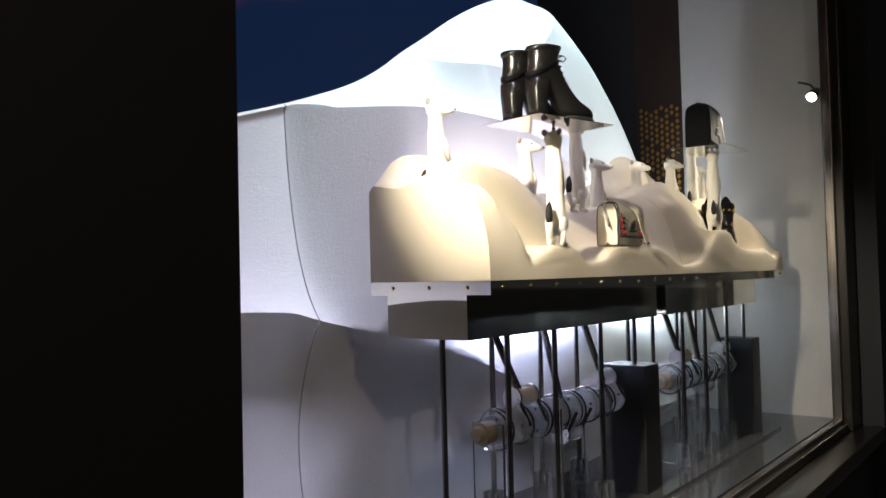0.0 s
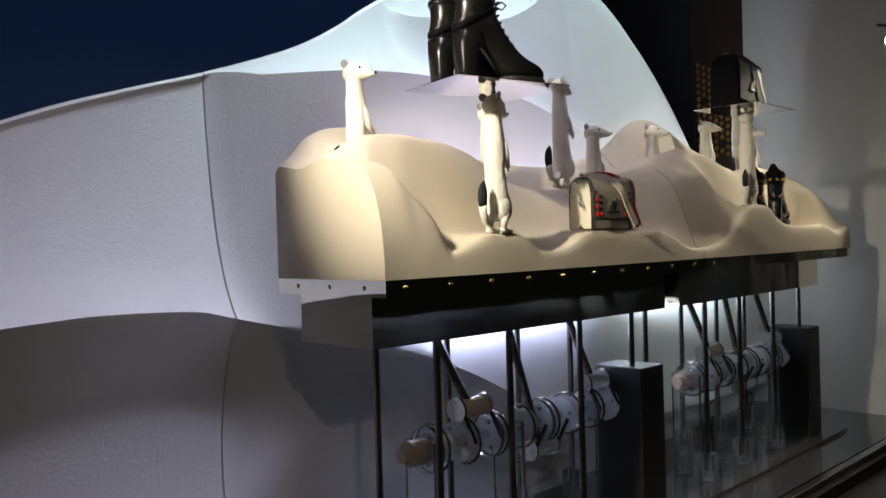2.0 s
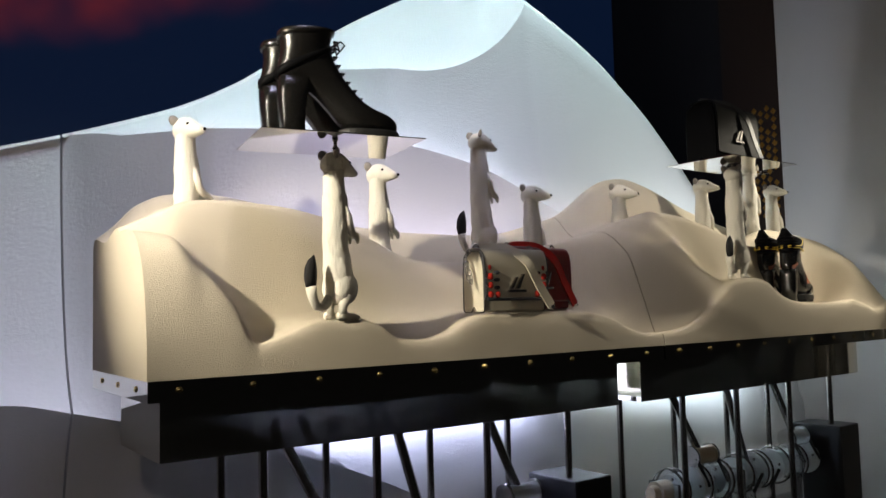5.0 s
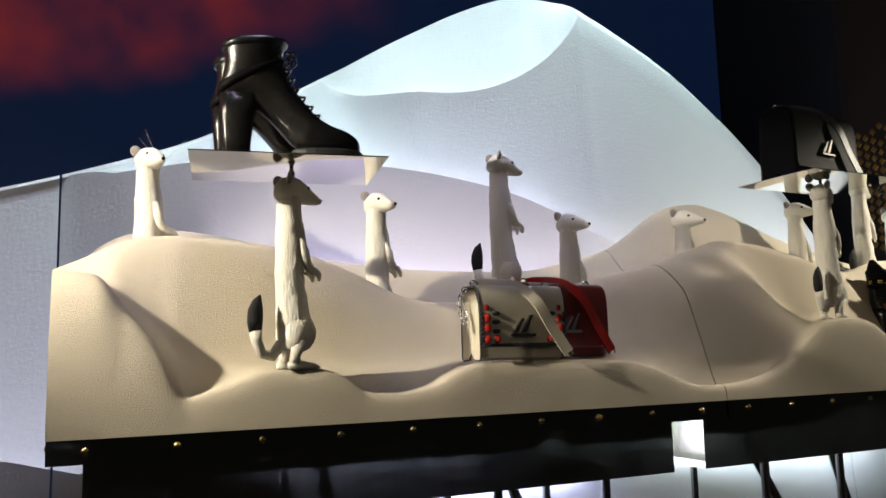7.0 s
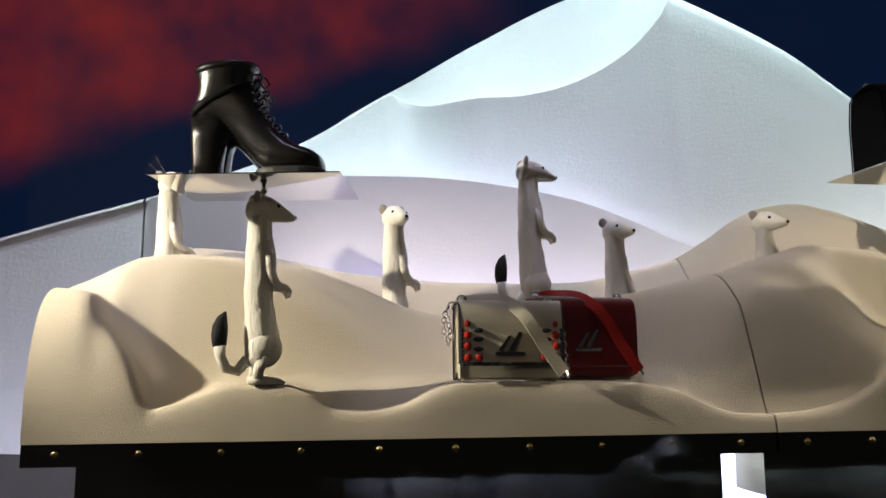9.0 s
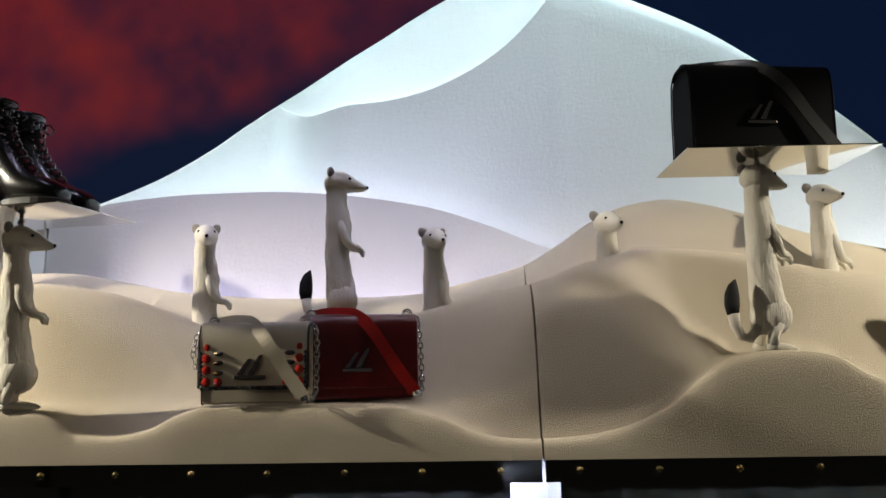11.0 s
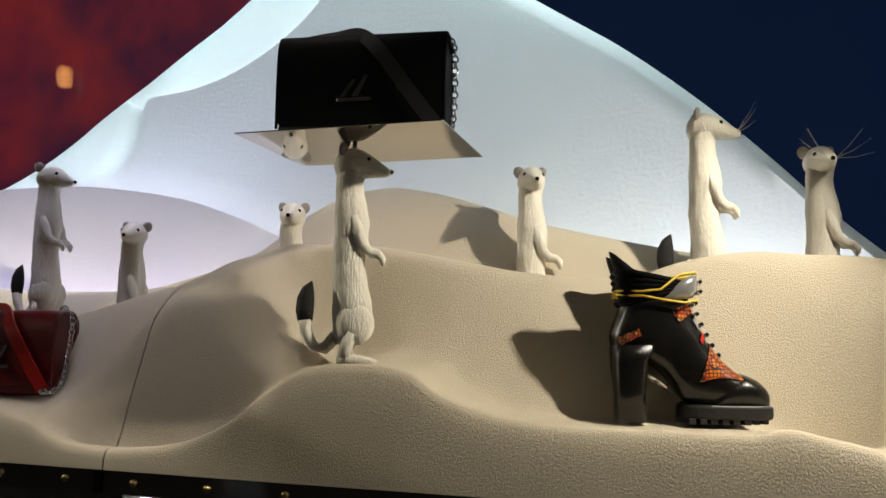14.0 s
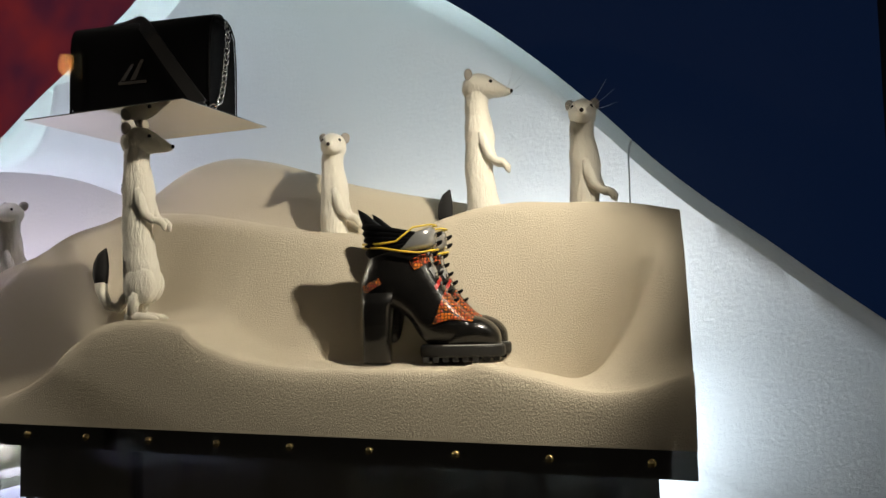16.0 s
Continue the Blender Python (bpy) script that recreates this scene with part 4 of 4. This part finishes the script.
def patch_boot():
    boot = empty("patchwork_boot", pose(0, 0, 0), "black lace-up boot with orange woven panels and block heel", "boot", "patchwork boots")
    part("upper", boot_loft(smoothed_rows(PATCH_ROWS)), LEATHER, boot, smooth=True)
    bm = bmesh.new()
    rounded_block(bm, [(0.0, 0.002, 0.051, 0.026), (0.05, 0.001, 0.051, 0.027), (0.10, 0.000, 0.056, 0.0285), (0.124, 0.000, 0.074, 0.0300)])
    part("heel", bm, LEATHER, boot, smooth=True)
    # lugged platform sole
    bm = bmesh.new()
    rounded_block(bm, [(0.008, 0.106, 0.254, 0.042), (0.012, 0.104, 0.256, 0.0435), (0.026, 0.104, 0.256, 0.0435), (0.030, 0.107, 0.252, 0.042)], 28, 0.72)
    for k in range(8):
        x = 0.112 + k * 0.0175
        w = 0.040 if k < 6 else 0.040 - 0.011 * (k - 5)
        box(bm, x, -w, 0.0, x + 0.011, w, 0.009, bevel=0.001)
    part("lugged_sole", bm, SOLE, boot, "thick black lugged rubber sole")
    # welt stitching
    for k in range(26):
        t = k / 25
        x = mixed(0.150, 0.249, t)
        w = 0.0432 * (max(0.0, 1 - ((x - 0.19) / 0.0645) ** 2 * (1 if x > 0.19 else 0.35))) ** 0.4
        if k % 13 == 0:
            bm = bmesh.new()
        box(bm, x - 0.0012, -w - 0.0004, 0.0285, x + 0.0012, -w + 0.0016, 0.0300)
        if k % 13 == 12:
            part("welt_stitching", bm, STITCH, boot, "white welt stitching")
    # black toe cap over the vamp
    cap = [((0.247, 0.024), (0.2495, 0.038), 0.013), ((0.240, 0.0215), (0.2455, 0.0545), 0.0292), ((0.220, 0.0205), (0.2275, 0.0715), 0.0400), ((0.190, 0.0205), (0.1990, 0.0800), 0.0440), ((0.150, 0.0215), (0.1800, 0.0620), 0.0425)]
    part("toe_cap", boot_loft(smoothed_rows(cap)), LEATHER, boot, "polished black toe cap", smooth=True)

    def patch(name, rows, mat, label, a0, a1, a2=None):
        """A panel that hugs the upper between two angles round it, on both sides."""
        for s in (-1, 1):
            bm = bmesh.new()
            grid = []
            for i, ((bx, bz), (tx, tz), w) in enumerate(rows):
                last = a1 if a2 is None else mixed(a1, a2, i / (len(rows) - 1))
                c, h = Vector(((bx + tx) / 2, 0, (bz + tz) / 2)), Vector(((tx - bx) / 2, 0, (tz - bz) / 2))
                line = []
                for k in range(9):
                    a = mixed(a0, last, k / 8)
                    ca, sa = math.cos(a), math.sin(a)
                    line.append(bm.verts.new(c + h * 1.045 * math.copysign(abs(ca) ** 0.85, ca) + Vector((0, s * w * 1.06 * abs(sa) ** 0.85, 0))))
                grid.append(line)
            for a, b in zip(grid, grid[1:]):
                for k in range(8):
                    bm.faces.new((a[k], a[k + 1], b[k + 1], b[k]))
            part(name, bm, mat, boot, label, smooth=True)

    rows = smoothed_rows(PATCH_ROWS)
    patch("woven_panel", rows[8:17], ORANGE, "orange woven scale panel", 0.20, 0.80, 1.75)
    patch("woven_band", rows[18:20], RED_STRAP, "red leather band across the instep", 0.15, 0.95)
    patch("instep_panel", rows[20:24], GREY_LEATHER, "grey perforated instep panel", 0.12, 0.70)
    patch("woven_side", rows[25:31], ORANGE, "orange woven scale panel", 0.45, 1.15)
    patch("woven_back", rows[27:30], ORANGE, "orange woven scale panel", 1.9, 2.6)
    patch("lace_panel", rows[24:31], GREY_LEATHER, "grey metallic lace panel", 0.12, 0.42)
    patch("front_strip", rows[11:17], LEATHER, "black centre strip", 0.0, 0.20)
    # padded ribbed cuff, higher at the back
    for k in range(5):
        t = k / 4
        cuff = [((0.012 - 0.006 * t, 0.188 + 0.012 * k), (0.126 + 0.004 * t, 0.213 + 0.0015 * k), 0.037 + 0.0006 * k), ((0.006 - 0.006 * t, 0.195 + 0.012 * k), (0.130 + 0.003 * t, 0.216 + 0.0015 * k), 0.0395 + 0.0006 * k), ((0.010 - 0.006 * t, 0.203 + 0.012 * k), (0.128 + 0.003 * t, 0.219 + 0.0015 * k), 0.0375 + 0.0006 * k)]
        part("cuff_rib", boot_loft(cuff), MATTE_LEATHER, boot, smooth=True)
    bm = bmesh.new()
    rings = [((0.004, 0.246), (0.060, 0.236), 0.030), ((-0.002, 0.262), (0.040, 0.244), 0.022), ((-0.006, 0.278), (0.008, 0.270), 0.010)]
    part("heel_tab", boot_loft(rings), MATTE_LEATHER, boot, "pointed black pull tab", smooth=True)
    # metallic ankle wrap with yellow piping
    wrap = [((0.050, 0.190), (0.132, 0.203), 0.0375), ((0.060, 0.200), (0.137, 0.214), 0.0400), ((0.075, 0.214), (0.138, 0.228), 0.0400), ((0.092, 0.226), (0.134, 0.240), 0.0370)]
    part("ankle_wrap", boot_loft(wrap), GREY_LEATHER, boot, "silver-grey ankle wrap", smooth=True)
    for s in (-1, 1):
        for pts in ([(0.004, 0.010, 0.212), (0.040, 0.0415, 0.210), (0.070, 0.0425, 0.214), (0.100, 0.0405, 0.238), (0.130, 0.020, 0.244), (0.138, 0.0, 0.243)],
                    [(0.004, 0.010, 0.206), (0.040, 0.0415, 0.203), (0.080, 0.0425, 0.196), (0.110, 0.039, 0.193), (0.134, 0.018, 0.198), (0.140, 0.0, 0.200)]):
            bm = bmesh.new()
            tube(bm, [(x, s * y, z) for x, y, z in pts], 0.0019, 6)
            part("piping", bm, YELLOW, boot, "yellow piping", smooth=True)
    lace_row(boot, [(0.168, 0.108, 0.017), (0.158, 0.124, 0.017), (0.149, 0.141, 0.017), (0.141, 0.158, 0.017), (0.134, 0.175, 0.017), (0.132, 0.193, 0.016), (0.140, 0.212, 0.016), (0.140, 0.228, 0.015)], MATTE_LEATHER, 0.0026)
    return boot


p1 = patch_boot()
p1.matrix_world = pose(1.944, 0.094, 1.4925, 0, 0, 16.5) @ Matrix.Scale(0.82, 4)
copy_thing(p1, pose(1.932, 0.164, 1.4925, 0, 0, 16.5))

# ---- handbags ----


def link_mesh():
    bm = bmesh.new()
    rings = []
    for k in range(12):
        a = 2 * math.pi * k / 12
        c = Vector((0.0062 * math.cos(a), 0, 0.0042 * math.sin(a)))
        d = Vector((math.cos(a), 0, math.sin(a)))
        rings.append([c + 0.0014 * (math.cos(b) * d + math.sin(b) * Vector((0, 1, 0))) for b in [2 * math.pi * j / 6 for j in range(6)]])
    loft(bm, rings, closed=True)
    ob = part("chain_link", bm, SILVER, smooth=True)
    me = ob.data
    bpy.data.objects.remove(ob)
    return me


LINK = link_mesh()


def chain(points, parent):
    pts = [Vector(p) for p in points]
    total = sum((b - a).length for a, b in zip(pts, pts[1:]))
    count = int(total / 0.0095)
    for k in range(count + 1):
        want = total * k / count
        for a, b in zip(pts, pts[1:]):
            if want <= (b - a).length or b is pts[-1]:
                p = a.lerp(b, min(1.0, want / (b - a).length))
                d = (b - a).normalized()
                break
            want -= (b - a).length
        ob = new("chain_link", LINK)
        ob.parent = parent
        q = d.to_track_quat("X", "Z").to_matrix().to_4x4()
        ob.matrix_local = Matrix.Translation(p) @ q @ Matrix.Rotation(radians(90 if k % 2 else 20), 4, "X")


def band(bm, pts, half, thick=0.0016, across=Vector((1, 0, 0)), index=0):
    """A flat strap along points."""
    pts = [Vector(p) for p in pts]
    rings = []
    for i, p in enumerate(pts):
        d = (pts[min(i + 1, len(pts) - 1)] - pts[max(i - 1, 0)]).normalized()
        n = d.cross(across).normalized()
        a = n.cross(d).normalized()
        rings.append([p + a * half + n * thick, p - a * half + n * thick, p - a * half - n * thick, p + a * half - n * thick])
    return loft(bm, rings, index=index)


def curved(pts, n=6):
    """A finer line through points."""
    out = []
    pts = [Vector(p) for p in pts]
    for i in range(len(pts) - 1):
        p0, p1, p2, p3 = pts[max(i - 1, 0)], pts[i], pts[i + 1], pts[min(i + 2, len(pts) - 1)]
        for k in range(n):
            t = k / n
            out.append(0.5 * (2 * p1 + (p2 - p0) * t + (2 * p0 - 5 * p1 + 4 * p2 - p3) * t * t + (3 * p1 - p0 - 3 * p2 + p3) * t ** 3))
    out.append(pts[-1])
    return out


def handbag(m, wide, high, deep, leather, label, strap_mat, edge_mat, metal, flap_low=0.03):
    """Origin at the front lower left corner; x along the front, y back."""
    bag = empty("handbag", m, label, "handbag", "handbags")
    # body: narrow at the top, with a folded gusset at each end
    bm = bmesh.new()
    prof = [(0.004, 0.000), (0.000, 0.004), (0.000, high * 0.6), (deep * 0.06, high * 0.90), (deep * 0.20, high * 0.985), (deep * 0.5, high * 0.99), (deep * 0.80, high * 0.985), (deep * 0.94, high * 0.90),
            (deep, high * 0.6), (deep, 0.004), (deep - 0.004, 0.0), (deep * 0.62, 0.001), (deep * 0.5, high * 0.09), (deep * 0.38, 0.001)]
    rings = []
    for x, s in ((0.004, 0.96), (0.0055, 1.0), (wide * 0.5, 1.0), (wide - 0.0055, 1.0), (wide - 0.004, 0.96)):
        ring = []
        for y, z in prof:
            keep = 0.0 if 0.01 < x < wide - 0.01 and (y, z) == prof[12] else None
            ring.append(Vector((x, deep / 2 + (y - deep / 2) * s, 0.001 if keep is not None else z * s + (1 - s) * high * 0.4)))
        rings.append(ring)
    loft(bm, rings)
    part("body", bm, leather, bag)
    # flap: over the top and down the front
    bm = bmesh.new()
    line = curved([(0, deep * 0.80, high * 0.93), (0, deep * 0.62, high * 1.0), (0, deep * 0.22, high * 1.005), (0, deep * 0.02, high * 0.95), (0, -0.005, high * 0.78), (0, -0.006, high * 0.45), (0, -0.006, flap_low)], 5)
    rings = []
    for k, p in enumerate(line):
        d = (line[min(k + 1, len(line) - 1)] - line[max(k - 1, 0)]).normalized()
        nrm = Vector((0, d.z, -d.y))
        inset = 0.006 * max(0.0, 1 - (len(line) - 1 - k) / 2.0) if k > len(line) - 3 else 0.0
        rings.append([Vector((inset, p.y, p.z)), Vector((wide - inset, p.y, p.z)), Vector((wide - inset, p.y, p.z)) + nrm * 0.0035, Vector((inset, p.y, p.z)) + nrm * 0.0035])
    loft(bm, rings)
    flap = part("flap", bm, leather, bag)
    for x in (0.0, wide):
        bm = bmesh.new()
        tube(bm, [(x, p.y - 0.002, p.z) for p in line], 0.0024, 6)
        part("edge_piping", bm, edge_mat, flap, smooth=True)
    bm = bmesh.new()
    tube(bm, [(0.004, -0.0075, flap_low), (wide - 0.004, -0.0075, flap_low)], 0.0024, 6)
    part("edge_piping", bm, edge_mat, flap, smooth=True)
    for s in (0, 1):
        x = -0.001 if s == 0 else wide + 0.001
        bm = bmesh.new()
        pts = [(x + (0.004 if s == 0 else -0.004), y, z) for y, z in prof]
        tube(bm, pts + pts[:1], 0.0013, 6)
        part("gusset_piping", bm, CREAM_EDGE if leather is CREAM else edge_mat, bag, smooth=True)
    # clasp: a plain slanted metal plate over a bar
    cx, cz, y = wide * 0.47, high * 0.47, -0.011
    for dx, low, high_end, w in ((-0.016, -0.013, 0.012, 0.0042), (0.002, -0.013, 0.018, 0.0048)):
        bm = bmesh.new()
        loft(bm, [[Vector((cx + dx - w, yy, cz + low)), Vector((cx + dx + w, yy, cz + low)), Vector((cx + dx + 0.017 + w * 0.6, yy, cz + high_end)), Vector((cx + dx + 0.017 - w * 0.6, yy, cz + high_end))] for yy in (y - 0.004, y + 0.003)])
        part("clasp_bar", bm, metal, flap, "plain slanted metal clasp bar")
    part("clasp_bar", boxed(cx - 0.024, y - 0.004, cz - 0.020, cx + 0.026, y + 0.003, cz - 0.0145, bevel=0.0008), metal, flap, "metal clasp bar")
    # rings on the shoulders
    for x in (0.012, wide - 0.012):
        rings = []
        for k in range(14):
            a = 2 * math.pi * k / 14
            c = Vector((x + 0.008 * math.cos(a), deep * 0.5, high * 1.0 + 0.006 + 0.007 * math.sin(a)))
            d = Vector((math.cos(a), 0, math.sin(a)))
            rings.append([c + 0.0016 * (math.cos(b) * d + math.sin(b) * Vector((0, 1, 0))) for b in [2 * math.pi * j / 6 for j in range(6)]])
        bm = bmesh.new()
        loft(bm, rings, closed=True)
        part("strap_ring", bm, SILVER, bag, smooth=True)
    # strap: from one shoulder over the front to the other end, then a chain up again
    bm = bmesh.new()
    line = curved([(0.020, deep * 0.5, high * 1.02), (wide * 0.26, deep * 0.42, high * 1.055), (wide * 0.46, deep * 0.10, high * 1.02), (wide * 0.62, -0.018, high * 0.80), (wide * 0.80, -0.020, high * 0.42), (wide * 0.98, -0.022, 0.010)], 6)
    band(bm, line, 0.0105, 0.0015, Vector((0.8, 0.0, 0.6)))
    part("strap", bm, strap_mat, bag, smooth=False)
    bm = bmesh.new()
    tube(bm, [(wide * 0.975, -0.022, 0.012), (wide * 0.995, -0.022, 0.006)], 0.006, 10)
    part("strap_end", bm, SILVER, bag, "silver strap end")
    chain(curved([(wide - 0.012, deep * 0.5, high * 1.035), (wide + 0.006, deep * 0.45, high * 0.95), (wide + 0.010, deep * 0.30, high * 0.55), (wide + 0.010, deep * 0.1, high * 0.15), (wide + 0.004, -0.015, 0.006)], 4), bag)
    return bag, flap


handbag(pose(1.476, -0.004, 1.877, 0, 0, 8.5), 0.246, 0.160, 0.085, MATTE_LEATHER, "black leather flap handbag with a chain on a tray", SATIN_LEATHER, MATTE_LEATHER, STEEL, 0.02)
handbag(pose(0.822, 0.066, 1.4935, 0, 0, 9), 0.192, 0.140, 0.070, RED_LEATHER, "dark red leather flap handbag with a slanted silver clasp", RED_STRAP, RED_LEATHER, SILVER, 0.02)
white, white_flap = handbag(pose(0.669, -0.004, 1.4915, 0, 0, 1), 0.176, 0.128, 0.066, CREAM, "cream leather flap handbag edged with red and grey stones", CREAM, GREY_STONE, STEEL, 0.026)
for k in range(30):
    x = mixed(0.006, 0.170, k / 29)
    bm = bmesh.new()
    ball(bm, (x, -0.0095, 0.026), (0.0034, 0.0032, 0.0040), 7, 5, 0, Euler((0, 0.6, 0)).to_matrix())
    part("braid_bead", bm, GREY_STONE, white_flap, smooth=True)
for x in (0.003, 0.173):
    for k in range(14):
        z = mixed(0.034, 0.122, k / 13)
        bm = bmesh.new()
        ball(bm, (x, -0.009 if z < 0.08 else -0.009 + (z - 0.08) * 0.42, z), (0.0040, 0.0034, 0.0034), 7, 5, 0, Euler((0, 0.6, 0)).to_matrix())
        part("braid_bead", bm, GREY_STONE, white_flap, smooth=True)
chain(curved([(0.012, 0.033, 0.133), (-0.010, 0.035, 0.122), (-0.020, 0.030, 0.095), (-0.018, 0.022, 0.068), (-0.012, 0.020, 0.058), (-0.009, 0.026, 0.075), (-0.012, 0.034, 0.100)], 4), white)
# a ring of stones along the flap's edges
spots = [(0.013, z) for z in (0.036, 0.055, 0.073, 0.091, 0.108)] + [(0.163, z) for z in (0.036, 0.055, 0.073, 0.091, 0.108)] + [(0.032, 0.036), (0.142, 0.036)]
for x, z in spots:
    bm = bmesh.new()
    ball(bm, (x, -0.0105 if z < 0.08 else -0.0105 + (z - 0.08) * 0.42, z), (0.0070, 0.005, 0.0074), 10, 7)
    part("stone", bm, RED_STONE, white_flap, "faceted red stone")
for x in (0.031, 0.147):
    for z in (0.050, 0.066, 0.081, 0.096, 0.110):
        bm = bmesh.new()
        ball(bm, (x, -0.0095 if z < 0.08 else -0.0095 + (z - 0.08) * 0.42, z), (0.0092, 0.0035, 0.0042), 8, 6)
        part("stone", bm, GREY_STONE, white_flap, "grey stone")
